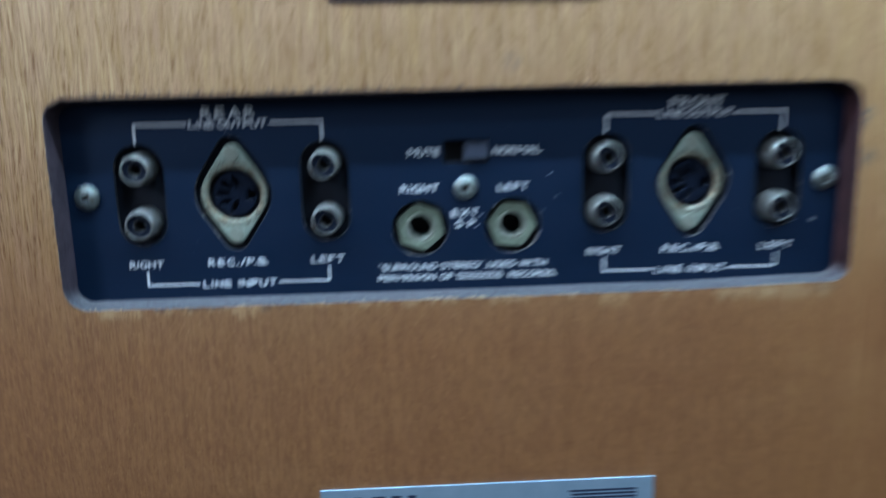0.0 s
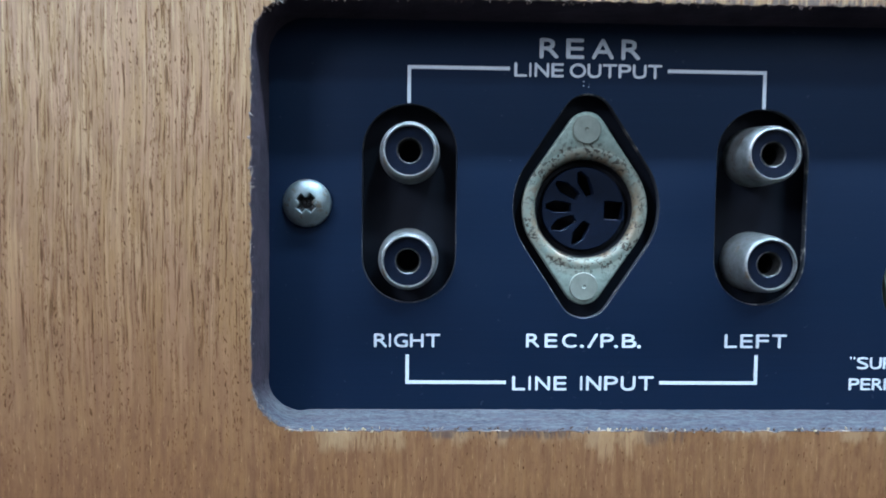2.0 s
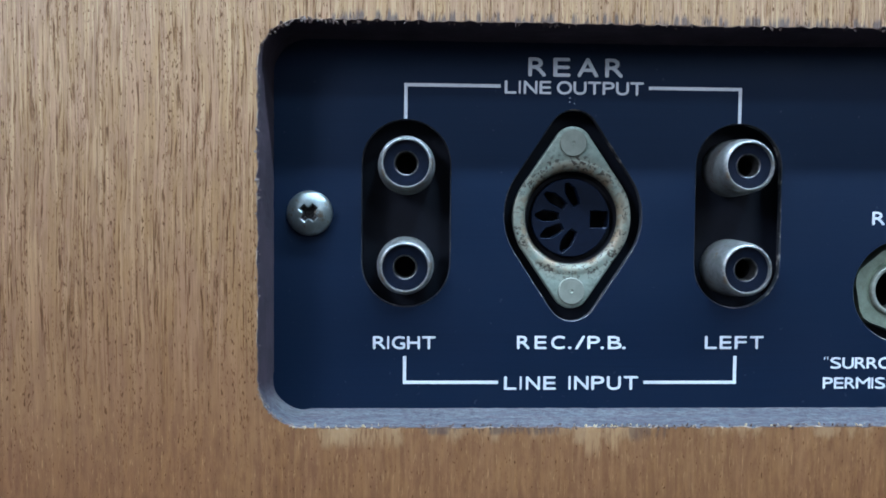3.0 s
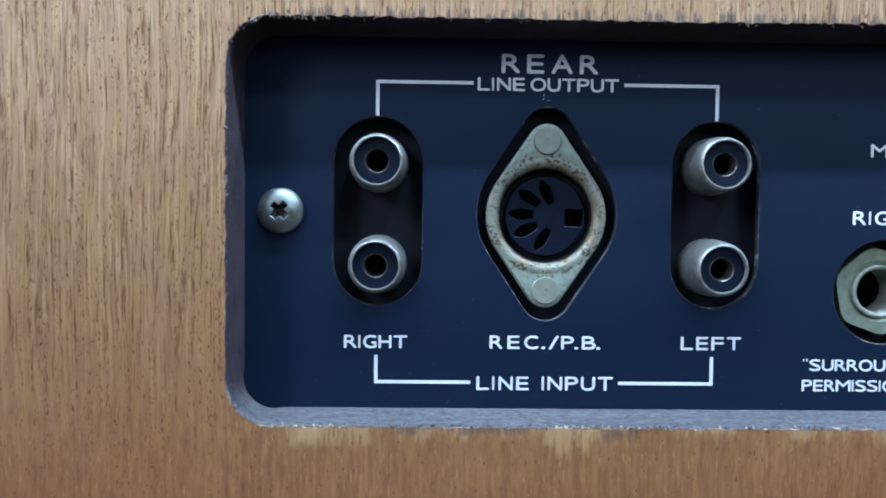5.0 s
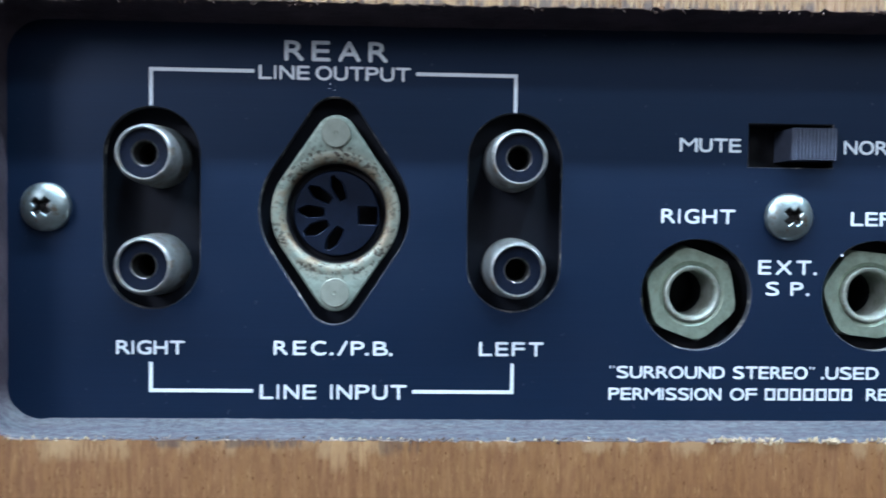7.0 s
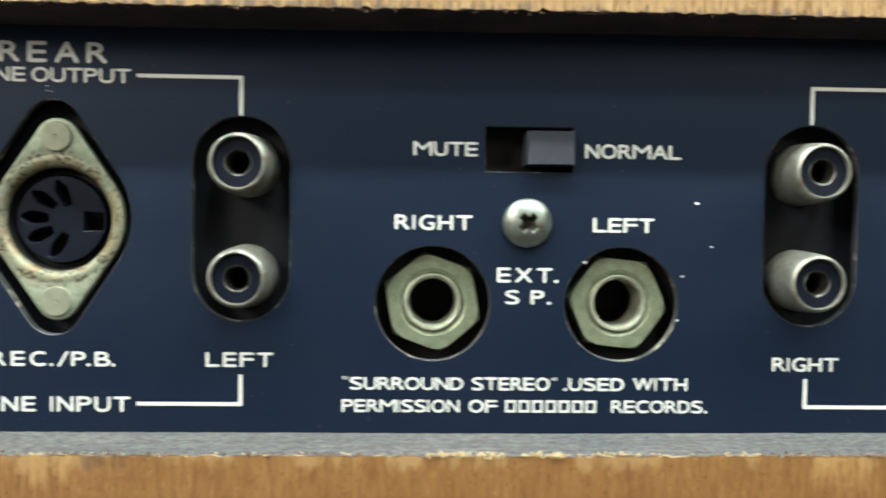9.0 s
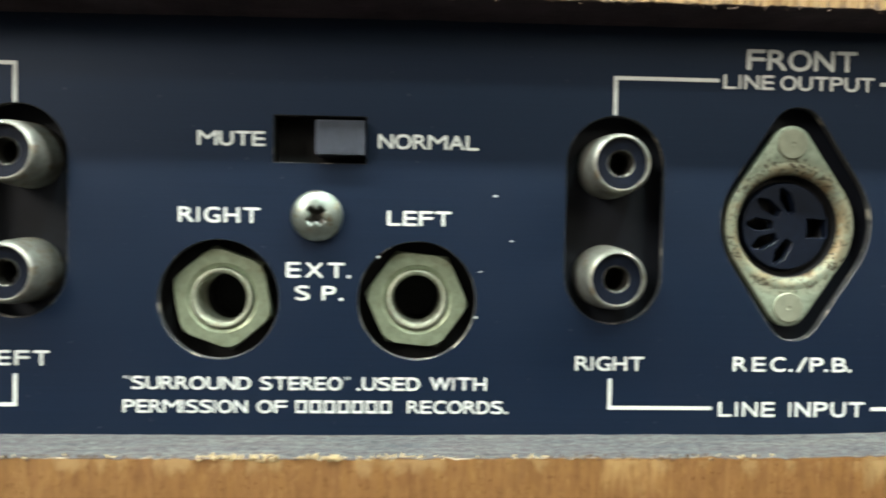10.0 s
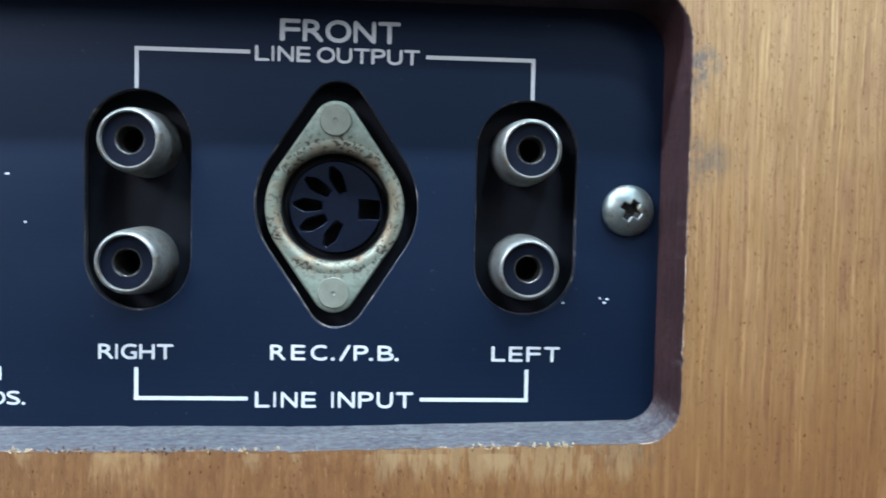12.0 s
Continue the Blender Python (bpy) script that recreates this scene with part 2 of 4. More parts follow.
        m.inputs["From Min"].default_value, m.inputs["From Max"].default_value = radius, 0.0
        k.j(d.outputs["Value"], m.inputs["Value"])
        spot = k.mix(1.0, m.outputs[0], k.ramp(k.noise((700, 300, 420), 4, 0.7, centre), (0.36, 0.0), (0.56, 1.0)), "MULTIPLY")
        base = k.mix(k.ramp(spot, (0.1, 0.0), (0.55, amount)), base, (0.07, 0.068, 0.066))
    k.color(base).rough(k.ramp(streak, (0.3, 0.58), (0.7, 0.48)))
    return k.bump(k.mix(0.5, streak, k.mix(1.0, 1.0, pores, "SUBTRACT")), 0.45, 0.00012).m


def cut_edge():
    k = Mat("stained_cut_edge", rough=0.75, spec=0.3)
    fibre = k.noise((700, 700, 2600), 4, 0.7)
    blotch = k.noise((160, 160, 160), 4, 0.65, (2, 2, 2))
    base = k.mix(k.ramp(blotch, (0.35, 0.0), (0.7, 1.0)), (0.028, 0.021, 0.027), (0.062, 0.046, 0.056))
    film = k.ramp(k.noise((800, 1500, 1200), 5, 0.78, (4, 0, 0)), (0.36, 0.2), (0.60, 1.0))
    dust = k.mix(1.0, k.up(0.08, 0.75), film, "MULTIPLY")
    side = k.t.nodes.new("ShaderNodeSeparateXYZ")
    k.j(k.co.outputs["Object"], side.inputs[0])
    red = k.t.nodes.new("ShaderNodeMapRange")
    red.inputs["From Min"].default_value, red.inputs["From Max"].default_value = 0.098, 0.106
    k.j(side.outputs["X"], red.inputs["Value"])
    # thin dust on the side walls; its facing mask paints shade onto the underside
    side_dust_shade = k.mix(1.0, k.up(-0.6, 0.1), k.ramp(k.noise((330, 330, 900), 4, 0.7, (1, 5, 0)), (0.34, 0.0), (0.64, 0.17)), "MULTIPLY")
    dust = k.mix(1.0, dust, k.mix(red.outputs[0], side_dust_shade, 0.0), "LIGHTEN")
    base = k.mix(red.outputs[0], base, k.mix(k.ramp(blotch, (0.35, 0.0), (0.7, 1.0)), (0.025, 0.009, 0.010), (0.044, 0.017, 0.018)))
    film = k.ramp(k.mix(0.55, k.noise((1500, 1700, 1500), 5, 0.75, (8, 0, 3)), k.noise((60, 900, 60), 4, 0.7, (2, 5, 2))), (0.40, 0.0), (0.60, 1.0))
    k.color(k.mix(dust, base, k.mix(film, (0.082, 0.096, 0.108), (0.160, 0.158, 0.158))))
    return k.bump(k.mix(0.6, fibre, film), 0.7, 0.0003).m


def panel_paint():
    k = Mat("navy_black_paint", rough=0.5, spec=0.33)
    # the tube lamp's blue cast is put into the gloss tint
    k.p.inputs["Specular Tint"].default_value = (0.62, 0.75, 1.0, 1)
    brush = k.noise((45, 60, 3400), 3, 0.6)
    cloud = k.noise((70, 70, 70), 5, 0.65)
    speck = k.ramp(k.noise((900, 900, 900), 2, 0.5, (9, 9, 9)), (0.70, 0.0), (0.76, 0.5))
    base = k.mix(k.ramp(brush, (0.3, 0.0), (0.7, 1.0)), (0.0015, 0.0061, 0.0180), (0.0026, 0.0082, 0.0225))
    base = k.mix(k.ramp(cloud, (0.42, 0.0), (0.72, 0.5)), base, (0.0036, 0.0082, 0.0215))
    k.color(k.mix(speck, base, (0.05, 0.055, 0.07)))
    k.rough(k.mix(k.ramp(cloud, (0.3, 0.0), (0.7, 1.0)), 0.50, 0.58))
    return k.bump(k.mix(0.5, brush, k.noise((2600, 2600, 2600), 3, 0.6, (1, 2, 3))), 0.10, 0.00004).m


def metal(name, dark, light, rough=(0.3, 0.5), grime=(0.12, 0.1, 0.07), amount=0.4, size=700, bare=1.0):
    k = Mat(name, light, rough[0], bare)
    cloud = k.noise((size, size, size), 5, 0.65)
    spots = k.ramp(k.noise((size * 1.9,) * 3, 4, 0.7, (3, 5, 1)), (0.56, 0.0), (0.66, amount))
    base = k.mix(k.ramp(cloud, (0.3, 0.0), (0.7, 1.0)), dark, light)
    k.color(k.mix(spots, base, grime)).rough(k.ramp(cloud, (0.3, rough[1]), (0.7, rough[0])))
    return k.bump(cloud, 0.12, 0.00008).m


def flange_zinc():
    """Dull zinc with rust pits that thicken towards the socket's mouth."""
    k = Mat("dull_pitted_zinc", rough=0.5, metal=0.55)
    cloud = k.noise((420, 420, 420), 5, 0.65)
    pit = k.noise((1700, 1700, 1700), 3, 0.65, (2, 3, 4))
    far = k.t.nodes.new("ShaderNodeVectorMath")
    far.operation = "LENGTH"
    k.j(k.co.outputs["Object"], far.inputs[0])
    m = k.t.nodes.new("ShaderNodeMapRange")
    m.inputs["From Min"].default_value, m.inputs["From Max"].default_value = 0.0071, 0.0100
    m.inputs["To Min"].default_value, m.inputs["To Max"].default_value = 1.0, 0.0
    k.j(far.outputs["Value"], m.inputs["Value"])
    pits = k.mix(1.0, k.ramp(pit, (0.53, 0.0), (0.59, 1.0)), k.ramp(m.outputs[0], (0.0, 0.25), (0.4, 1.0)), "MULTIPLY")
    patchy = k.ramp(k.noise((260, 260, 260), 2, 0.5, (6, 1, 8)), (0.40, 0.25), (0.58, 1.0))
    pits = k.mix(1.0, pits, patchy, "MULTIPLY")
    tan = k.mix(1.0, k.ramp(cloud, (0.38, 0.1), (0.56, 1.0)), m.outputs[0], "MULTIPLY")
    base = k.mix(k.ramp(cloud, (0.3, 0.0), (0.7, 1.0)), (0.205, 0.250, 0.197), (0.36, 0.415, 0.328))
    base = k.mix(tan, base, (0.185, 0.128, 0.066))
    k.color(k.mix(pits, base, (0.050, 0.040, 0.027))).rough(k.ramp(cloud, (0.3, 0.62), (0.7, 0.42)))
    return k.bump(pit, 0.25, 0.00012).m


def plain(name, color, rough=0.5, spec=0.5, vary=0.2, size=500, bump=0.1):
    k = Mat(name, color, rough, 0, spec)
    cloud = k.noise((size, size, size), 5, 0.65)
    k.color(k.mix(k.ramp(cloud, (0.3, 0.0), (0.7, 1.0)), tuple(c * (1 - vary) for c in color), tuple(min(1, c * (1 + vary)) for c in color)))
    return k.bump(cloud, bump, 0.0001).m


def veneer_edge():
    k = Mat("torn_veneer_edge", rough=0.8, spec=0.25)
    patch = k.noise((230, 230, 230), 4, 0.7, (1, 6, 2))
    k.color(k.mix(k.ramp(patch, (0.52, 0.0), (0.66, 1.0)), (0.13, 0.09, 0.07), (0.44, 0.35, 0.25)))
    return k.bump(k.noise((2500, 2500, 2500), 3), 0.6, 0.0002).m


TORN = veneer_edge()
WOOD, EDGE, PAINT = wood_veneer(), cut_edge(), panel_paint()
INK = plain("white_print", (0.63, 0.665, 0.66), 0.55, 0.3, 0.06, 1500, 0.05)
BARE = metal("worn_painted_edge", (0.018, 0.02, 0.025), (0.06, 0.062, 0.066), (0.42, 0.6), (0.42, 0.39, 0.33), 0.8, 160, 0.5)
# shade of the screws' cross slots, put into a darker metal
RECESS = metal("shaded_recess", (0.012, 0.012, 0.011), (0.05, 0.048, 0.042), (0.35, 0.55), (0.02, 0.015, 0.01), 0.5, 900, 0.4)
NICKEL = metal("dull_nickel", (0.17, 0.17, 0.15), (0.42, 0.44, 0.41), (0.42, 0.62), (0.21, 0.14, 0.07), 0.75, 260, 0.85)
TARNISH = metal("tarnished_contact", (0.04, 0.04, 0.036), (0.14, 0.138, 0.125), (0.35, 0.5), (0.04, 0.03, 0.02), 0.5, 900, 0.8)
BRASSY = metal("brass_nickel_nut", (0.225, 0.275, 0.195), (0.39, 0.455, 0.335), (0.36, 0.52), (0.20, 0.19, 0.11), 0.4, 520, 0.75)
BUSH = metal("greenish_nickel_bushing", (0.20, 0.225, 0.165), (0.42, 0.44, 0.37), (0.38, 0.55), (0.17, 0.13, 0.08), 0.5, 450, 0.6)
SCREW = metal("zinc_screw", (0.165, 0.195, 0.182), (0.325, 0.375, 0.350), (0.30, 0.46), (0.17, 0.12, 0.065), 0.75, 360, 0.88)
ZINC = flange_zinc()
RIVET = metal("dull_aluminium_rivet", (0.225, 0.24, 0.185), (0.30, 0.32, 0.25), (0.5, 0.6), (0.2, 0.2, 0.18), 0.2, 500, 0.5)
BAKELITE = plain("black_bakelite", (0.0035, 0.006, 0.0135), 0.42, 0.16, 0.3, 700)
BLACK = plain("black_plastic", (0.0065, 0.0065, 0.0075), 0.6, 0.2, 0.3, 600)
PHENOLIC = plain("dark_inner_plate", (0.0038, 0.0052, 0.0092), 0.6, 0.2, 0.3, 300)
SLIDER = plain("grey_blue_plastic", (0.042, 0.049, 0.068), 0.5, 0.4, 0.2, 900)
PLATE = metal("blue_grey_aluminium_plate", (0.32, 0.43, 0.52), (0.40, 0.52, 0.61), (0.4, 0.5), (0.25, 0.3, 0.36), 0.1, 90, 0.6)
PLATE_INK = plain("navy_plate_print", (0.02, 0.03, 0.06), 0.5, 0.4, 0.1)
FLUFF = plain("pale_wood_splinter", (0.21, 0.175, 0.15), 0.8, 0.2, 0.4, 900)
STRAW = plain("straw_wood_splinter", (0.46, 0.36, 0.21), 0.8, 0.2, 0.35, 900)
CHAR = plain("dark_wood_splinter", (0.10, 0.07, 0.055), 0.85, 0.2, 0.4, 900)
WALLS = plain("grey_wall_paint", (0.26, 0.25, 0.24), 0.8, 0.3, 0.04, 6, 0.1)
BOARDS = plain("brown_floor", (0.035, 0.024, 0.018), 0.5, 0.4, 0.3, 5, 0.1)
FRAME = plain("white_window_paint", (0.78, 0.78, 0.76), 0.4, 0.5, 0.05, 20, 0.05)

# ---------------------------------------------------------------- builders
MM = 0.001


def place(u, v, d=0.0):
    return Vector((u * MM, d * MM, ZC + v * MM))


def thing(name, at, label, category):
    ob = new(name)
    ob.empty_display_size = 0.02
    ob.location = at
    return tagged(ob, label, category)


def world_of(ob):
    m = Matrix.Translation(ob.location)
    return m if ob.parent is None else world_of(ob.parent) @ m


def part(name, data, parent, material=None, at=None, label="", spin=0.0, kind=""):
    """One mesh object (a bmesh in millimetres, or mesh data that is shared) under a thing or a part; at is its place in the world."""
    if isinstance(data, bmesh.types.BMesh):
        me = bpy.data.meshes.new(name)
        data.to_mesh(me)
        data.free()
        me.transform(Matrix.Scale(MM, 4))
        data = me
    if material and not data.materials:
        data.materials.append(material)
    ob = new(name, data)
    if parent:
        ob.parent = parent
    at = Vector((0, 0, 0)) if at is None else Vector(at)
    ob.location = at - (world_of(parent).translation if parent else Vector((0, 0, 0)))
    ob.rotation_euler = (0, radians(spin), 0)
    return tagged(ob, label, kind=kind)


def smooth(me, angle=35):
    me.polygons.foreach_set("use_smooth", [True] * len(me.polygons))
    bm = bmesh.new()
    bm.from_mesh(me)
    for e in bm.edges:
        e.smooth = len(e.link_faces) == 2 and e.calc_face_angle(0) < radians(angle)
    bm.to_mesh(me)
    bm.free()
    return me


def converted(curve, name):
    """The mesh of a curve drawn in (u, v) millimetres: its own z comes towards the viewer."""
    ob = bpy.data.objects.new(name, curve)
    scene.collection.objects.link(ob)
    me = bpy.data.meshes.new_from_object(ob.evaluated_get(bpy.context.evaluated_depsgraph_get()))
    bpy.data.objects.remove(ob)
    me.name = name
    return me


TURN_UP = Matrix.Rotation(radians(90), 4, "X")


def sheet(name, loops, front, thick, bevel=0.0, materials=(), segments=1):
    """A flat plate with holes from closed loops (u, v); its front lies at depth front. Edge faces take the second material."""
    c = bpy.data.curves.new(name, "CURVE")
    c.dimensions, c.fill_mode = "2D", "BOTH"
    c.extrude, c.bevel_depth, c.offset, c.bevel_resolution = thick / 2 - bevel, bevel, -bevel, segments
    for loop in loops:
        s = c.splines.new("POLY")
        s.points.add(len(loop) - 1)
        for q, (x, y) in zip(s.points, loop):
            q.co = (x, y, 0, 1)
        s.use_cyclic_u = True
    me = converted(c, name)
    me.transform(Matrix.Scale(MM, 4) @ Matrix.Translation((0, front + thick / 2, 0)) @ TURN_UP)
    bm = bmesh.new()
    bm.from_mesh(me)
    bmesh.ops.remove_doubles(bm, verts=bm.verts, dist=2e-6)
    bm.to_mesh(me)
    bm.free()
    me.materials.clear()
    for m in materials:
        me.materials.append(m)
    flat = [abs(p.normal.y) > 0.999 for p in me.polygons]
    me.polygons.foreach_set("material_index", [0 if f or len(materials) < 2 else 1 for f in flat])
    me.polygons.foreach_set("use_smooth", [False] * len(flat))
    return me


def lathe(profile, sides=48, arc=None):
    """Turned about the depth axis from (radius, depth) pairs."""
    bm = bmesh.new()
    rings = []
    for r, d in profile:
        if r < 1e-6:
            rings.append([bm.verts.new((0, d, 0))] * sides)
        else:
            rings.append([bm.verts.new((r * math.cos(2 * math.pi * k / sides), d, r * math.sin(2 * math.pi * k / sides))) for k in range(sides)])
    for a, b in zip(rings, rings[1:]):
        for k in range(sides):
            f = list(dict.fromkeys((a[k], a[(k + 1) % sides], b[(k + 1) % sides], b[k])))
            if len(f) > 2:
                bm.faces.new(f)
    bmesh.ops.recalc_face_normals(bm, faces=bm.faces)
    return bm


def finished(bm, name, material, angle=35):
    me = bpy.data.meshes.new(name)
    bm.to_mesh(me)
    bm.free()
    me.transform(Matrix.Scale(MM, 4))
    me.materials.append(material)
    return smooth(me, angle)


def box(lo, hi, bevel=0.0):
    bm = bmesh.new()
    bmesh.ops.create_cube(bm, size=1)
    lo, hi = Vector(lo), Vector(hi)
    for v in bm.verts:
        v.co = Vector([(a + b) / 2 + c * (b - a) for a, b, c in zip(lo, hi, v.co)])
    if bevel:
        bmesh.ops.bevel(bm, geom=bm.edges[:], offset=bevel, segments=2, affect="EDGES")
    return bm


def circle(u, v, r, n=64):
    return [(u + r * math.cos(2 * math.pi * k / n), v + r * math.sin(2 * math.pi * k / n)) for k in range(n)]


def stadium(u, v, r, half, n=24):
    top = [(u + r * math.cos(math.pi * k / n), v + half + r * math.sin(math.pi * k / n)) for k in range(n + 1)]
    return top + [(2 * u - x, 2 * v - y) for x, y in top]


def rect(u0, v0, u1, v1):
    return [(u0, v0), (u1, v0), (u1, v1), (u0, v1)]


def lozenge(u, v, r_mid, r_tip, tip, n=16):
    """A round middle drawn out to two round tips above and below, by tangents."""
    a = math.asin((r_mid - r_tip) / tip)
    arc = lambda cv, r, b0, b1: [(u + r * math.cos(b0 + (b1 - b0) * k / n), v + cv + r * math.sin(b0 + (b1 - b0) * k / n)) for k in range(n + 1)]  # noqa: E731
    return arc(tip, r_tip, a, math.pi - a) + arc(0, r_mid, math.pi - a, math.pi + a) + arc(-tip, r_tip, math.pi + a, 2 * math.pi - a) + arc(0, r_mid, -a, a)


def rounded(u0, v0, u1, v1, radii, step=0.6):
    """A rectangle with four rounded corners (from upper right, anticlockwise) as evenly spaced points, each with its outward direction."""
    out = []
    a, b, c, d = radii
    corners = ((u1 - a, v1 - a, 0, a), (u0 + b, v1 - b, 90, b), (u0 + c, v0 + c, 180, c), (u1 - d, v0 + d, 270, d))
    for k, (cu, cv, a0, r) in enumerate(corners):
        n = max(3, int(r * math.pi / 2 / step))
        for i in range(n + 1):
            w = radians(a0 + 90 * i / n)
            out.append((cu + r * math.cos(w), cv + r * math.sin(w), math.cos(w), math.sin(w)))
        nu, nv, b0, nr = corners[(k + 1) % 4]
        e = (nu + nr * math.cos(radians(b0)), nv + nr * math.sin(radians(b0)))
        s, m = out[-1], int(math.dist(out[-1][:2], e) / step)
        for i in range(1, m):
            f = i / m
            out.append((s[0] + (e[0] - s[0]) * f, s[1] + (e[1] - s[1]) * f, s[2], s[3]))
    return out


# ---------------------------------------------------------------- the room
def slab(name, lo, hi, material, label, category):
    bm = box([c * 1000 for c in lo], [c * 1000 for c in hi])
    ob = part(name, bm, None, material)
    return tagged(ob, label, category, kind="structure")


slab("floor", (-2.2, -2.7, -0.1), (2.2, 1.0, 0), BOARDS, "plain dark brown floor under the deck", "floor")
slab("ceiling", (-2.2, -2.7, 2.4), (2.2, 1.0, 2.5), WALLS, "plain grey ceiling", "ceiling")
slab("wall_east", (2.1, -2.5, 0), (2.2, 0.9, 2.4), WALLS, "plain grey painted wall", "wall")
slab("wall_north", (-2.2, 0.9, 0), (2.2, 1.0, 2.4), WALLS, "plain grey painted wall", "wall")


def window_wall(wall, window, span, hole, front, turn):
    """A wall with one opening and the frame in it; drawn facing south, then turned about the upright axis."""
    for name, loops, depth, thick, bevel, material, label, category in (
        (wall, [span, hole], front, 100, 0, WALLS, "plain grey painted wall with a window opening", "wall"),
        (window, [rect(hole[0][0] + 2, hole[0][1] + 2, hole[2][0] - 2, hole[2][1] - 2), rect(hole[0][0] + 45, hole[0][1] + 45, hole[2][0] - 45, hole[2][1] - 45)],
         front + 20, 60, 4, FRAME, "white painted window frame", "window"),
    ):
        me = sheet(name, loops, depth, thick, bevel, (material,))
        me.transform(Matrix.Rotation(radians(turn), 4, "Z"))
        tagged(new(name, me), label, category, kind="structure")


window_wall("wall_south", "window_1", rect(-2200, 0, 2200, 2400), rect(900, 860, 1800, 1940), -2600, 0)
window_wall("wall_west", "window_2", rect(-2500, 0, 900, 2400), rect(-2395, 1080, -1405, 2160), 2100, 90)

# ---------------------------------------------------------------- the deck
deck = thing("tape_deck", (0, 0.09, 0), "wood veneered tape deck, rear side with recessed connector panel", "tape deck")
WOOD_FRONT = -7.5
U0, V0, U1, V1, CORNERS = -109.5, -30.0, 107.8, 26.4, (6.5, 6.2, 6.6, 4.8)

body = box((-215, 0.1, -ZC * 1000), (215, 180, 180))
inner = box((-203, -5, -ZC * 1000 + 12), (203, 168, 168))
for f in inner.faces:
    f.normal_flip()
hold = bpy.data.meshes.new("hold")
inner.to_mesh(hold)
inner.free()
body.from_mesh(hold)
for f in [f for f in body.faces if abs(f.normal.y) > 0.9 and f.calc_center_median().y < 2]:
    body.faces.remove(f)
part("cabinet_body", body, deck, WOOD, place(0, 0), "veneered wooden cabinet body")


def sagging(x, y):
    """The cut is not quite square: its upper edge climbs to the middle, its lower edge to one end."""
    if y > 15:
        return y + 0.45 * min(1, max(0, (x + 45) / 60)) * min(1, (y - 15) / 8)
    if y < -15:
        climb = 0.3 * min(1, max(0, x / 50)) + 1.0 * min(1, max(0, (x - 62) / 40))
        return y + climb * min(1, (-15 - y) / 8)
    return y


rim = [(x, sagging(x, y), nx, ny) for x, y, nx, ny in rounded(U0, V0, U1, V1, CORNERS)]
torn, rags = [], []
for k, (x, y, nx, ny) in enumerate(rim):
    rag = 0.22 * noise.noise((x * 0.9, y * 0.9, 0)) + 0.16 * noise.noise((x * 2.3, y * 2.3, 5))
    if ny > 0.5:
        rag += 0.35 * max(0, noise.noise((x * 0.8, 3, 9)))
    if ny < -0.5:
        rag += 0.25 * max(0, noise.noise((x * 0.45, 7, 2)))
    rags.append(rag)
    torn.append((x + nx * rag, y + ny * rag))
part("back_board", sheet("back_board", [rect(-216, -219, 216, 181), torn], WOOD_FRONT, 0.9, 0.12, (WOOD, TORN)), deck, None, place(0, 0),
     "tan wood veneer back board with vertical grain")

# the wall of the recess, cut through the board's core
bm = bmesh.new()
DEPTHS = [-7.34 + 7.3 * k / 11 for k in range(12)]
rings = []
for d in DEPTHS:
    ring = []
    for (x, y, nx, ny), rag in zip(rim, rags):
        deep = (d + 7.34) / 7.3
        inward = 0.75 * deep ** 1.3 + 0.1 * min(1, deep * 5)
        rough_cut = 0.07 * noise.noise((x * 0.5, y * 0.5, d * 1.5)) + 0.08 * noise.noise((x * 2.2, y * 2.2, d * 2.5))
        if nx < 0 and ny < 0:
            inward -= 1.3 * deep * abs(nx * ny)
        off = -inward + rough_cut * min(1, deep * 6) + (rag - 0.02) * (1 - deep) ** 4
        ring.append(bm.verts.new((x + nx * off, d, y + ny * off)))
    rings.append(ring)
for a, b in zip(rings, rings[1:]):
    for k in range(len(a)):
        bm.faces.new((a[k], a[(k + 1) % len(a)], b[(k + 1) % len(a)], b[k]))
bmesh.ops.recalc_face_normals(bm, faces=bm.faces)
if sum((f.normal.x * f.calc_center_median().x) for f in bm.faces) > 0:
    bmesh.ops.reverse_faces(bm, faces=bm.faces)
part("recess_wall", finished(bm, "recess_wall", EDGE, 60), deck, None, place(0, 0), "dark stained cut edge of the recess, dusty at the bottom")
core = sheet("board_core", [rect(-215.5, -218.5, 215.5, 180.5), [(x + nx * 1.2, y + ny * 1.2) for x, y, nx, ny in rim]], -6.6, 6.5, 0, (WOOD, EDGE))
part("board_core", core, deck, None, place(0, 0), "core of the back board")


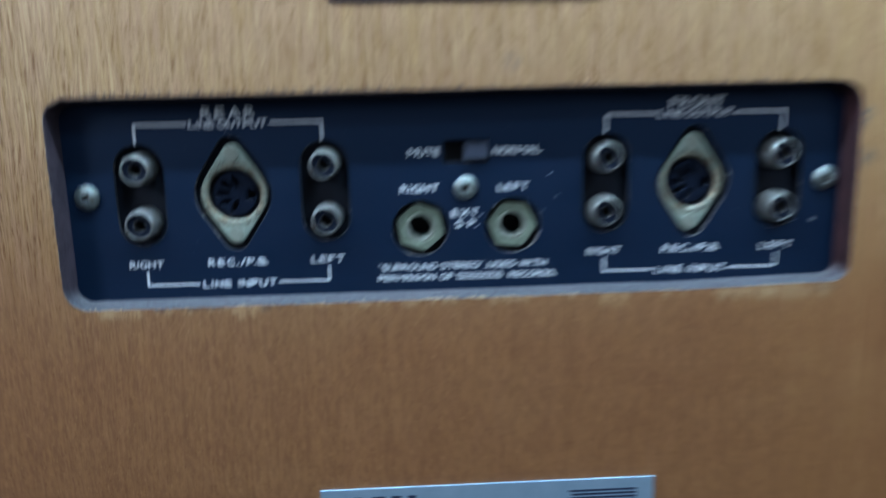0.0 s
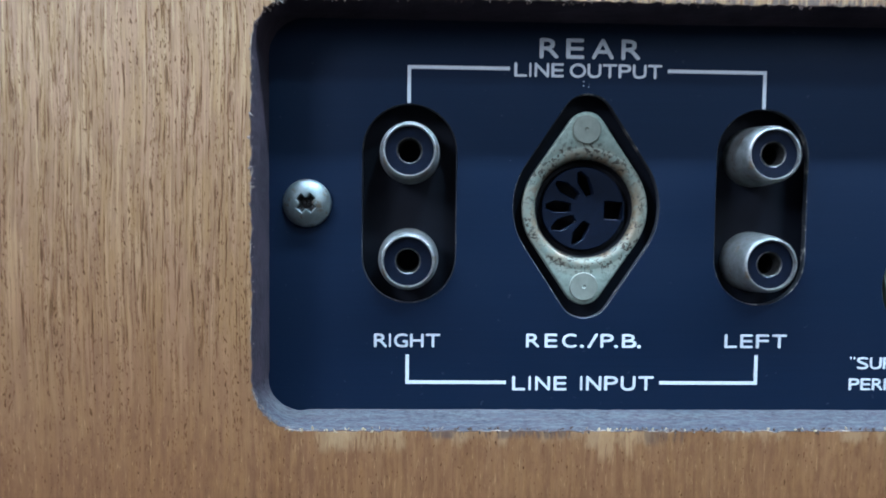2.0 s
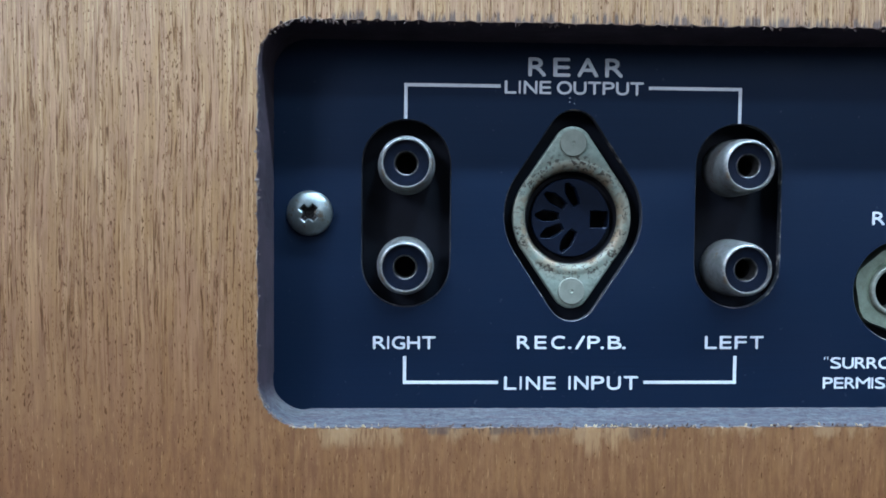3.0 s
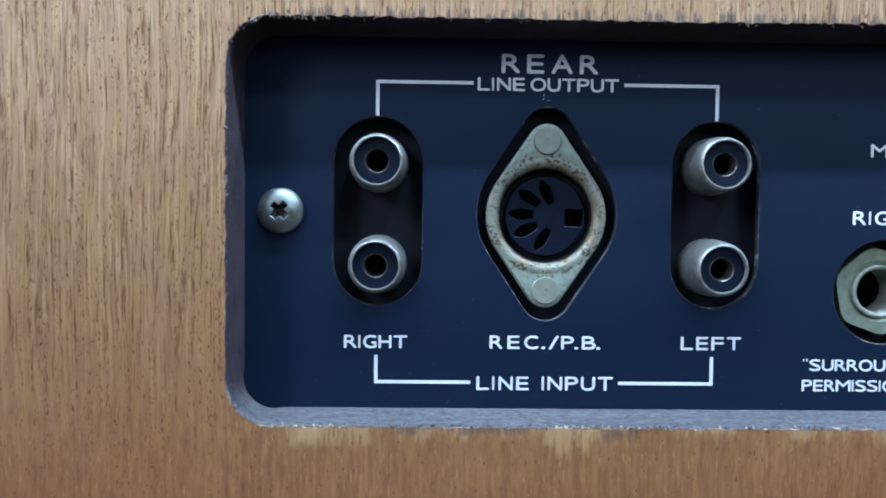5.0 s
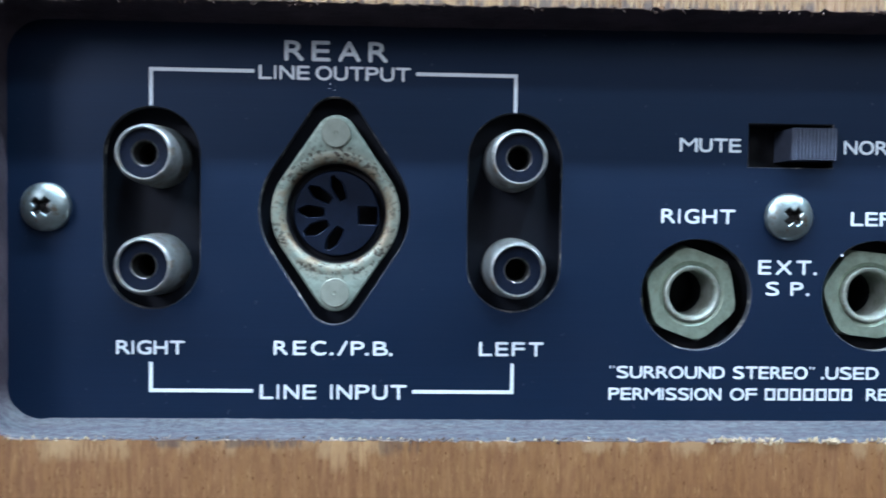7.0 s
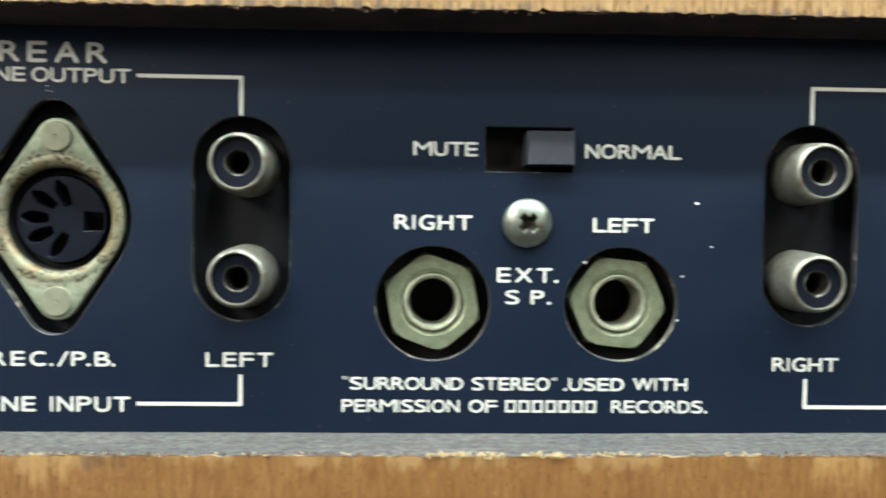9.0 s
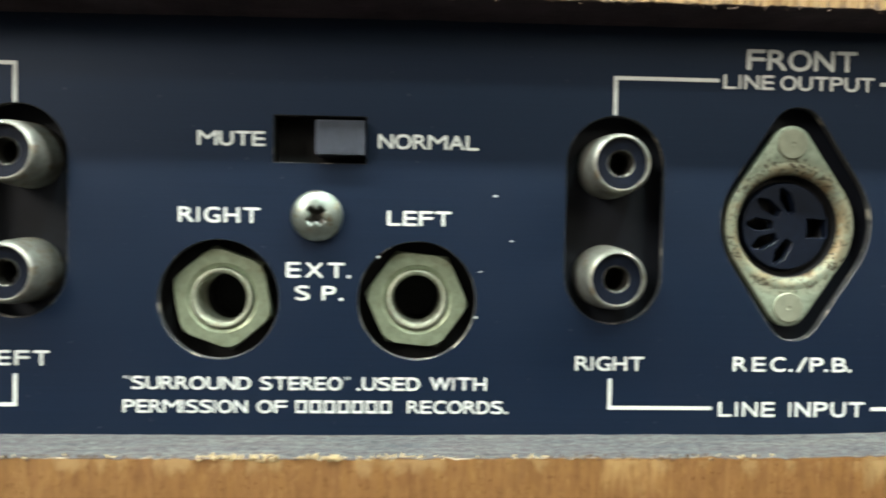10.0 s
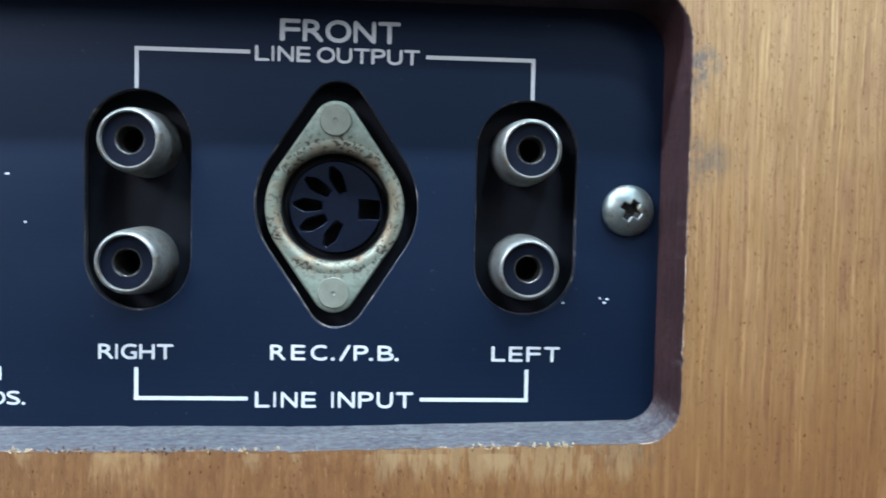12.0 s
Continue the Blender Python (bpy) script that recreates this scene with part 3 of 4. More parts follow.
def splinters(ring, count, side, size, material, name, seed, clumps=(), lift=0.12):
    """Torn fibres and crumbs along the rim, each a thin wedge lying on it."""
    rnd = random.Random(seed)
    bm = bmesh.new()
    pool = [p for p in ring if side(p)]
    for _ in range(count):
        x, y, nx, ny = rnd.choice(pool)
        if clumps:
            where, spread = rnd.choice(clumps)
            where = rnd.gauss(where, spread)
            x, y, nx, ny = min(pool, key=lambda p: abs(p[0] - where))
        x += rnd.uniform(-0.3, 0.3)
        y += rnd.uniform(-0.3, 0.3)
        a = math.atan2(ny, nx) + rnd.gauss(0, 0.9)
        length, w = size * rnd.uniform(0.4, 1.4), size * rnd.uniform(0.12, 0.35)
        d = WOOD_FRONT + rnd.uniform(-lift, 0.5)
        s, c = math.sin(a), math.cos(a)
        p = [(x - c * length * 0.5, y - s * length * 0.5), (x - s * w, y + c * w), (x + c * length * 0.5, y + s * length * 0.5), (x + s * w, y - c * w)]
        vs = [bm.verts.new((q[0], d + rnd.uniform(-0.05, 0.05), q[1])) for q in p]
        top = bm.verts.new((x, d - rnd.uniform(0.05, 0.22), y))
        for k in range(4):
            bm.faces.new((vs[k], vs[(k + 1) % 4], top))
        bm.faces.new(vs[::-1])
    part(name, bm, deck, material, place(0, 0), kind="stuff")


BOTTOM = lambda p: p[3] < -0.9  # noqa: E731
splinters(rim, 230, lambda p: p[3] < -0.3, 0.5, FLUFF, "pale_splinter", 4)
splinters(rim, 130, BOTTOM, 0.85, STRAW, "straw_splinter", 8, ((-10.5, 1.6), (-7.5, 1.5), (-5.0, 1.0), (1.0, 1.2), (3.5, 0.8), (9, 1.5)), 0.25)
splinters(rim, 150, BOTTOM, 0.6, STRAW, "straw_splinter", 12, ((14, 3), (27, 1.5), (55, 3), (84, 4), (92, 2), (-98, 3), (-60, 2), (-40, 8)), 0.2)
splinters(rim, 240, BOTTOM, 0.55, CHAR, "dark_splinter", 9, ((-86, 6), (-71, 5), (-55, 3), (35, 2), (47, 4), (-30, 6), (-45, 5)))
splinters(rim, 60, lambda p: p[3] < -0.2 and p[2] < -0.2, 0.35, FLUFF, "pale_splinter", 10, (), 0.2)
splinters(rim, 300, lambda p: p[3] > 0.4, 0.6, CHAR, "dark_splinter", 5)
splinters(rim, 60, lambda p: p[2] < -0.6, 0.42, FLUFF, "pale_splinter", 6, (), 0.06)
splinters(rim, 9, lambda p: p[2] < -0.8 and 2 < p[1] < 13, 0.9, FLUFF, "pale_splinter", 14, (), 0.3)
splinters(rim, 22, lambda p: p[3] > 0.4 and p[0] < -98, 0.6, FLUFF, "pale_splinter", 15, (), 0.3)
splinters(rim, 34, lambda p: p[3] > 0.4 and p[0] < -92, 0.9, CHAR, "dark_splinter", 16, (), 0.3)
splinters(rim, 14, lambda p: p[2] > 0.6, 0.35, CHAR, "dark_splinter", 7)

# ---------------------------------------------------------------- connector panel
RCA = [(-89.1, 7.3), (-89.2, -7.8), (-38.75, 7.45), (-38.8, -7.85), (39.6, 7.4), (39.3, -7.7), (89.2, 7.35), (89.2, -7.75)]
DIN = [-64.0, 64.3]
PHONE = [(-12.8, -11.2, 40), (13.3, -11.1, 54)]
holes = [stadium(u, 0.05, 6.55, 7.35) for u in (-89.1, -38.9, 39.65, 89.2)]
holes += [lozenge(u, -0.1, 10.4, 3.8, 12.0) for u in (-64.05, 64.65)]
holes += [circle(u, v, 7.85) for u, v, _ in PHONE]
holes += [rect(-5.8, 7.0, 6.3, 13.1)]
panel = part("connector_panel", sheet("connector_panel", [rect(-116, -34, 114, 31)] + holes, 0, 1.2, 0.12, (PAINT, BARE), 0), deck, None, place(0, 0),
             "navy black painted metal connector panel with white lettering")

# RCA jacks: shell, insulating disc, contact
shell = finished(lathe([(3.30, -2.3), (3.32, -3.42), (3.38, -3.54), (3.50, -3.56), (3.66, -3.46), (3.82, -3.2), (3.96, -2.7), (4.08, -1.8), (4.18, -0.6), (4.28, 1.0), (4.36, 2.6), (4.4, 4.0)], 56), "rca_shell", NICKEL)
insulator = finished(lathe([(3.32, -2.2), (3.3, -2.95), (1.86, -2.85), (1.8, -2.75), (1.76, -2.3)], 48), "rca_insulator", BAKELITE)
contact = finished(lathe([(1.82, -2.84), (1.76, -2.9), (1.66, -2.82), (1.60, -2.4), (1.56, -1.7), (1.52, -0.6)], 40), "rca_contact", TARNISH)
bore = finished(lathe([(1.58, -0.8), (1.52, -0.6), (1.5, 4.5), (0, 4.5)], 32), "rca_bore", BLACK)
for u, v in RCA:
    jack = part("rca_jack", shell, deck, None, place(u, v), "dull nickel phono jack shell")
    part("insulator", insulator, jack, None, place(u, v), "black insulating disc")
    part("bore", bore, jack, None, place(u, v), "black bore")
    part("contact", contact, jack, None, place(u, v), spin=7 * u)
for u in (-89.1, -38.8, 39.4, 89.3):
    part("jack_board", box((-9, 3.9, -17), (9, 5.1, 17), 0.2), deck, PHENOLIC, place(u, 0), "dark navy plate behind the jacks")

# DIN sockets: flange, rivets, cup, face with five slots and a key
flange = sheet("din_flange", [lozenge(0, 0, 9.05, 2.9, 10.9), circle(0, 0, 8.3)], 1.0, 1.3, 0.3, (ZINC,), 2)
roll = lathe([(8.75, 1.0), (8.4, 0.95), (8.1, 0.94), (7.78, 0.99), (7.48, 1.14), (7.25, 1.4), (7.1, 1.75), (7.02, 2.2), (7.0, 3.2)], 64)
hold = finished(roll, "rolled_mouth", ZINC)
bm = bmesh.new()
bm.from_mesh(flange)
bm.from_mesh(hold)
bm.to_mesh(flange)
bm.free()
flange = smooth(flange, 50)
rivet = finished(lathe([(2.05, 1.3), (2.05, 0.78), (1.95, 0.64), (0.3, 0.62), (0.2, 0.72), (0, 0.74)], 36), "rivet", RIVET)
cup = finished(lathe([(7.0, 1.85), (6.9, 2.1), (6.85, 3.3), (6.7, 3.5), (6.2, 3.5), (6.12, 3.7), (6.1, 6.0)], 56), "cup", BLACK)


def slot(angle, away=3.6, half=1.85, w=0.86):
    """A long six-sided slot that points to a spot between the middle and the key."""
    cx, cy = away * math.cos(radians(angle)), away * math.sin(radians(angle))
    t = math.atan2(-cy, 1.9 - cx)
    c, s = math.cos(t), math.sin(t)
    shape = [(-half, -w * 0.28), (-half * 0.3, -w), (half * 0.62, -w * 0.8), (half, -w * 0.55), (half, w * 0.55), (half * 0.62, w * 0.8), (-half * 0.3, w), (-half, w * 0.28)]
    return [(cx + x * c - y * s, cy + x * s + y * c) for x, y in shape]


rim_arc = [(6.0 * math.cos(radians(a)), 6.0 * math.sin(radians(a))) for a in range(0, 360, 5)]
face = sheet("din_face", [rim_arc, rect(3.1, -1.5, 5.86, 1.05)] + [slot(a) for a in (87, 131, 176, 217, 264)], 2.3, 1.6, 0.13, (BAKELITE,), 0)
floor_disc = finished(lathe([(6.1, 6.0), (0, 6.0)], 40), "cup_floor", BLACK)
for u in DIN:
    socket = part("din_socket", flange, deck, None, place(u, -0.35), "rust-pitted zinc socket flange")
    for v in (11.25, -11.15):
        part("rivet", rivet, socket, None, place(u, -0.35 + v), "flat aluminium rivet head")
    part("cup", cup, socket, None, place(u, -0.35), "black plastic socket cup")
    part("socket_face", face, socket, None, place(u, -0.35), "black five-slot socket face with key notch")
    part("cup_floor", floor_disc, socket, None, place(u, -0.35))
    part("socket_plate", sheet("socket_plate", [rect(-13, -18, 13, 18), circle(0, 0, 7.2)], 3.2, 1.0, 0, (PHENOLIC,)), socket, None, place(u, -0.1), "dark navy plate behind the socket flange")

# loudspeaker jacks: hexagonal nut and bushing
bm = bmesh.new()
R_HEX = 7.15
ring_in, ring_lip, ring_flat = [[bm.verts.new((q * math.cos(radians(10 * k)), d, q * math.sin(radians(10 * k)))) for k in range(36)] for q, d in ((4.12, 2.5), (4.2, 2.15), (4.75, 1.9))]
ring_top = [bm.verts.new(((6.1 + 0.55 * abs(math.cos(radians(3 * 10 * k))) ** 2) * math.cos(radians(10 * k)), 1.9, (6.1 + 0.55 * abs(math.cos(radians(3 * 10 * k))) ** 2) * math.sin(radians(10 * k)))) for k in range(36)]


def hex_edge(a):
    """Distance from the centre to the hexagon's side in a direction."""
    a = (a + 30) % 60 - 30
    return R_HEX * math.cos(radians(30)) / math.cos(radians(30 - abs(a)))


ring_side = [bm.verts.new((hex_edge(10 * k) * math.cos(radians(10 * k)), 2.0 + 0.8 * (abs(hex_edge(10 * k)) - 6.2), hex_edge(10 * k) * math.sin(radians(10 * k)))) for k in range(36)]
ring_back = [bm.verts.new((hex_edge(10 * k) * math.cos(radians(10 * k)), 4.6, hex_edge(10 * k) * math.sin(radians(10 * k)))) for k in range(36)]
for a, b in ((ring_in, ring_lip), (ring_lip, ring_flat), (ring_flat, ring_top), (ring_top, ring_side), (ring_side, ring_back)):
    for k in range(36):
        bm.faces.new((a[k], a[(k + 1) % 36], b[(k + 1) % 36], b[k]))
bmesh.ops.recalc_face_normals(bm, faces=bm.faces)
nut = finished(bm, "nut", BRASSY, 20)
bushing = finished(lathe([(4.1, 2.5), (4.1, 1.8), (4.02, 1.62), (3.82, 1.52), (3.55, 1.56), (3.36, 1.75), (3.28, 2.2), (3.26, 4.5), (3.24, 7.0)], 56), "bushing", BUSH)
tunnel = finished(lathe([(3.28, 6.8), (3.22, 7.0), (3.15, 12.0), (0, 12.0)], 40), "tunnel", BLACK)
for u, v, turn in PHONE:
    jack = part("speaker_jack", nut, deck, None, place(u, v), "brassy hexagonal nut of a loudspeaker jack", spin=-turn)
    inner_b = part("bushing", bushing, jack, None, place(u, v), "nickel bushing")
    inner_b.rotation_euler = (0, 0, 0)
    part("jack_plate", finished(lathe([(9.5, 4.6), (4.0, 4.6)], 40), "jack_plate", BLACK), jack, None, place(u, v), "black plate behind the nut")
    part("tunnel", tunnel, jack, None, place(u, v), "black inside of the jack")


# screws
def screw_mesh():
    bm = bmesh.new()
    sides, steps, radius = 144, 52, 3.35
    rings = []
    for i in range(steps + 1):
        r = radius * i / steps
        ring = []
        for k in range(sides):
            a = 2 * math.pi * k / sides
            x, y = r * math.cos(a), r * math.sin(a)
            d = -2.0 * math.sqrt(max(0, 1 - (r / 3.55) ** 2.2))
            lip = min(max(abs(x) - 0.38, abs(y) - 1.25), max(abs(y) - 0.38, abs(x) - 1.25))
            if 0 < lip < 0.2:
                d += (0.2 - lip) * 1.3
            for p, q in ((x, y), (y, x)):
                if abs(p) < 0.38 + 0.05 * (1 - abs(q)) and abs(q) < 1.27:
                    d = max(d, -0.35 - 0.5 * abs(q))
            if r < 0.8:
                d = max(d, -0.5)
            ring.append(bm.verts.new((x, d, y)) if i else None)
        rings.append(ring)
    mid = bm.verts.new((0, -0.3, 0))
    for k in range(sides):
        bm.faces.new((mid, rings[1][k], rings[1][(k + 1) % sides]))
    for a, b in zip(rings[1:], rings[2:]):
        for k in range(sides):
            bm.faces.new((a[k], a[(k + 1) % sides], b[(k + 1) % sides], b[k]))
    skirt = [bm.verts.new((v.co.x, 0.1, v.co.z)) for v in rings[-1]]
    for k in range(sides):
        bm.faces.new((rings[-1][k], rings[-1][(k + 1) % sides], skirt[(k + 1) % sides], skirt[k]))
    bmesh.ops.recalc_face_normals(bm, faces=bm.faces)
    me = finished(bm, "screw", SCREW, 40)
    me.materials.append(RECESS)
    dome = lambda c: -2.0 * math.sqrt(max(0, 1 - (math.hypot(c.x, c.z) * 1000 / 3.55) ** 2.2))  # noqa: E731
    me.polygons.foreach_set("material_index", [1 if p.center.y * 1000 - dome(p.center) > 0.29 and math.hypot(p.center.x, p.center.z) < 0.0019 else 0 for p in me.polygons])
    return me


head_mesh = screw_mesh()
for u, turn in ((-103.3, 42), (0, 46), (102.6, 32)):
    part("screw", head_mesh, deck, None, place(u, 0), "domed zinc cross-head screw", spin=turn)

# slide switch
switch = part("slide_switch", box((-6.6, 4.2, 6.2), (7.1, 5.2, 13.9), 0.1), deck, BLACK, place(0, 0), "black slide switch set in a slot")
for lo, hi in (((-7.0, 1.25, 6.0), (-5.85, 4.2, 14.0)), ((6.35, 1.25, 6.0), (7.4, 4.2, 14.0)), ((-5.85, 1.25, 13.15), (6.35, 4.2, 14.0)), ((-5.85, 1.25, 6.0), (6.35, 4.2, 6.95))):
    part("slot_wall", box(lo, hi), switch, BLACK, place(0, 0))
profile = [(6.2, 4.1), (-0.2, 4.1), (-0.2, -1.2), (-0.06, -1.38)]
for k in range(12):
    u = 0.02 + 0.51 * k
    profile += [(u, -1.38), (u + 0.1, -1.56), (u + 0.34, -1.56), (u + 0.44, -1.38)]
profile += [(6.12, -1.38), (6.2, -1.2)]
bm = bmesh.new()
ends = [[bm.verts.new((u, d, v)) for u, d in profile] for v in (8.0, 12.45)]
for k in range(len(profile)):
    n = (k + 1) % len(profile)
    bm.faces.new((ends[0][k], ends[0][n], ends[1][n], ends[1][k]))
bm.faces.new(ends[0])
bm.faces.new(ends[1][::-1])
bmesh.ops.recalc_face_normals(bm, faces=bm.faces)
part("slider", bm, switch, SLIDER, place(0, 0), "grey-blue ribbed slider pushed to one side")


# printing
def bar(u0, v0, u1, v1, material=INK, name="printed_line", parent=None, front=-0.045):
    return part(name, sheet(name, [rect(u0, v0, u1, v1)], front, 0.04, 0, (material,)), parent or panel, None, place(0, 0))


# widths of the capitals, in parts of their height
WIDE = dict(zip("RIGHTECLFNUOAXSMWDPBV./", (0.95, 0.22, 1.02, 1.0, 1.06, 0.92, 1.05, 0.92, 0.95, 1.05, 1.02, 1.2, 1.1, 1.1, 0.98, 1.38, 1.5, 1.02, 0.95, 1.05, 1.1, 0.27, 0.72)))
WIDE['"'] = 0.42


def distances(segments, xs, ys):
    """How far each point of a grid lies from a set of line segments, and whether it lies within them."""
    gx, gy = np.meshgrid(xs, ys)
    p = np.stack([gx.ravel(), gy.ravel()], -1)[:, None]
    a, b = segments[None, :, 0], segments[None, :, 1]
    way = b - a
    t = (((p - a) * way).sum(-1) / np.maximum((way * way).sum(-1), 1e-12)).clip(0, 1)
    far = np.linalg.norm(a + t[..., None] * way - p, axis=-1).min(1)
    over = (a[..., 1] > p[..., 1]) != (b[..., 1] > p[..., 1])
    rise = np.where(way[..., 1] == 0, 1e-12, way[..., 1])
    cross = over & (p[..., 0] < a[..., 0] + way[..., 0] * (p[..., 1] - a[..., 1]) / rise)
    return far.reshape(gx.shape), (cross.sum(1) % 2 == 1).reshape(gx.shape)


def contours(field, xs, ys):
    """The closed lines along which a field on a grid is zero."""
    links = {}
    spot = {}
    low = field < 0
    for j, i in np.argwhere((low[:-1, :-1] != low[1:, 1:]) | (low[1:, :-1] != low[:-1, 1:]) | (low[:-1, :-1] != low[:-1, 1:])):
        corners = ((j, i), (j, i + 1), (j + 1, i + 1), (j + 1, i))
        cut = []
        for n in range(4):
            p, q = sorted((corners[n], corners[(n + 1) % 4]))
            if low[p] != low[q]:
                f = field[p] / (field[p] - field[q])
                spot[p, q] = (xs[p[1]] + f * (xs[q[1]] - xs[p[1]]), ys[p[0]] + f * (ys[q[0]] - ys[p[0]]))
                cut.append((p, q))
        for p, q in zip(cut[::2], cut[1::2]):
            links.setdefault(p, []).append(q)
            links.setdefault(q, []).append(p)
    loops = []
    while links:
        at = start = next(iter(links))
        loop = []
        while at in links:
            ahead = links.pop(at)
            loop.append(spot[at])
            at = next((q for q in ahead if q in links), start)
        if len(loop) > 5:
            loops.append(loop)
    return loops


@functools.lru_cache(None)
def thinned(c):
    """A letter of the built-in font worn down to thin lines, in parts of the capitals' height."""
    curve = bpy.data.curves.new("letter", "FONT")
    curve.body, curve.size, curve.resolution_u = c, 1.0, 5
    me = converted(curve, "letter")
    uses = collections.Counter(key for f in me.polygons for key in f.edge_keys)
    lines = np.array([[me.vertices[v].co[:2] for v in key] for key, n in uses.items() if n == 1]) / 0.682
    bpy.data.meshes.remove(me)
    lo, hi = lines.min((0, 1)), lines.max((0, 1))
    xs, ys = (np.arange(lo[n] - 0.03, hi[n] + 0.03, 0.0115) for n in (0, 1))
    far, within = distances(lines, xs, ys)
    return next(loops for wear in (0.050, 0.035, 0.020) if (loops := contours(np.where(within, -far, far) + wear, xs, ys)))


@functools.lru_cache(None)
def drawn(c, wide, tall, stroke):
    """A letter drawn out to its width and traced by a round pen: loops with the origin at its lower left."""
    pen = stroke * tall / 2
    loops = [np.array(loop[::2]) for loop in thinned(c)]
    lo = min(loop[:, 0].min() for loop in loops)
    hi = max(loop[:, 0].max() for loop in loops)
    sx = max(1e-3, (wide - 2 * pen) / max(hi - lo, 1e-3)) if c != "I" else 0.3
    sy = (tall - 2 * pen) / 0.9
    lines = []
    for loop in loops:
        q = np.stack([(loop[:, 0] - lo) * sx + pen, (loop[:, 1] - 0.05) * sy + pen], -1)
        lines.append(np.stack([q, np.roll(q, -1, 0)], 1))
    lines = np.concatenate(lines)
    lo, hi = lines.min((0, 1)) - pen * 1.4, lines.max((0, 1)) + pen * 1.4
    xs, ys = (np.arange(lo[n], hi[n] + pen * 0.36, pen * 0.36) for n in (0, 1))
    far, within = distances(lines, xs, ys)
    return contours(np.where(within, -far, far) - pen, xs, ys)


def lettering(text, u0, u1, v0, v1, material=INK, gaps=(), stroke=0.145):
    """A printed word from u0 to u1, its capitals standing from v0 to v1, each letter drawn out to its own width; gaps are the shares of the room between them."""
    tall = v1 - v0
    widths = [WIDE[c] * tall for c in text]
    gaps = gaps or [1] * (len(text) - 1)
    room = u1 - u0 - sum(widths)
    least = 0.10 * tall * len(gaps)
    if room < least:
        widths = [w * (u1 - u0 - least) / sum(widths) for w in widths]
        room = least
    loops = []
    u = u0
    for k, c in enumerate(text):
        loops += [[(x + u, y + v0) for x, y in loop] for loop in drawn(c, round(widths[k], 2), round(tall, 2), stroke)]
        u += widths[k] + (room * gaps[k] / sum(gaps) if k < len(gaps) else 0)
    return part("lettering", sheet("lettering", loops, -0.045, 0.04, 0, (material,)), panel, None, place(0, 0), "printed word " + text.replace('"', ""))


for off, title, t0, t1, ink in ((-64.2, "REAR", -6.9, 7.3, INK), (64.5, "FRONT", -7.3, 8.0, INK)):
    lettering(title, off + t0, off + t1, 20.6, 23.4, ink, stroke=0.15)
    lettering("LINE", off - 10.4, off - 3.4, 18.0, 19.95, INK)
    lettering("OUTPUT", off - 2.6, off + 10.5, 18.0, 19.95, INK)
    lettering("RIGHT", off - 29.75, off - 20.35, -20.25, -18.3)
    lettering("REC./P.B.", off - 8.1, off + 8.45, -20.2, -18.2, INK, (8, 7, 5, 6, 4, 1, 6, 1))
    lettering("LEFT", off + 20.6, off + 29.7, -20.15, -18.15)
    lettering("LINE", off - 10.0, off - 2.15, -26.4, -24.35)
    lettering("INPUT", off - 0.2, off + 10.45, -26.4, -24.3)
    w = 0.25
    bar(off - 25.05 - w, 18.85, off - 11.0, 18.85 + 0.5)
    bar(off + 11.3, 18.85, off + 25.2 + w, 18.85 + 0.5)
    bar(off - 25.05 - w, 14.1, off - 25.05 + w, 18.85)
    bar(off + 25.2 - w, 14.0, off + 25.2 + w, 18.85)
    bar(off - 25.0 - w, -25.5, off - 10.9, -25.0)
    bar(off + 11.3, -25.5, off + 25.3 + w, -25.0)
    bar(off - 25.0 - w, -25.0, off - 25.0 + w, -21.3)
    bar(off + 25.3 - w, -25.0, off + 25.3 + w, -21.2)
lettering("MUTE", -15.7, -6.9, 9.0, 10.95)
lettering("NORMAL", 7.9, 21.2, 9.0, 10.95)
lettering("RIGHT", -18.1, -7.5, -1.1, 0.95)
lettering("LEFT", 9.2, 17.7, -1.15, 0.85)
lettering("EXT.", -4.0, 4.5, -8.2, -6.15, INK, (3, 3, 1.2))
lettering("SP.", -2.8, 3.5, -11.2, -9.25, INK, (4, 1))
lettering("SURROUND", -24.0, -8.45, -23.15, -21.4)
lettering("STEREO", -7.25, 3.55, -23.15, -21.35)
for u in (-25.0, 3.85):
    lettering('"', u, u + 0.75, -23.0, -21.4, stroke=0.08)
lettering(".USED", 5.5, 13.9, -23.15, -21.35)
lettering("WITH", 15.25, 22.8, -23.1, -21.3)
lettering("PERMISSION", -25.1, -8.9, -26.25, -24.5)
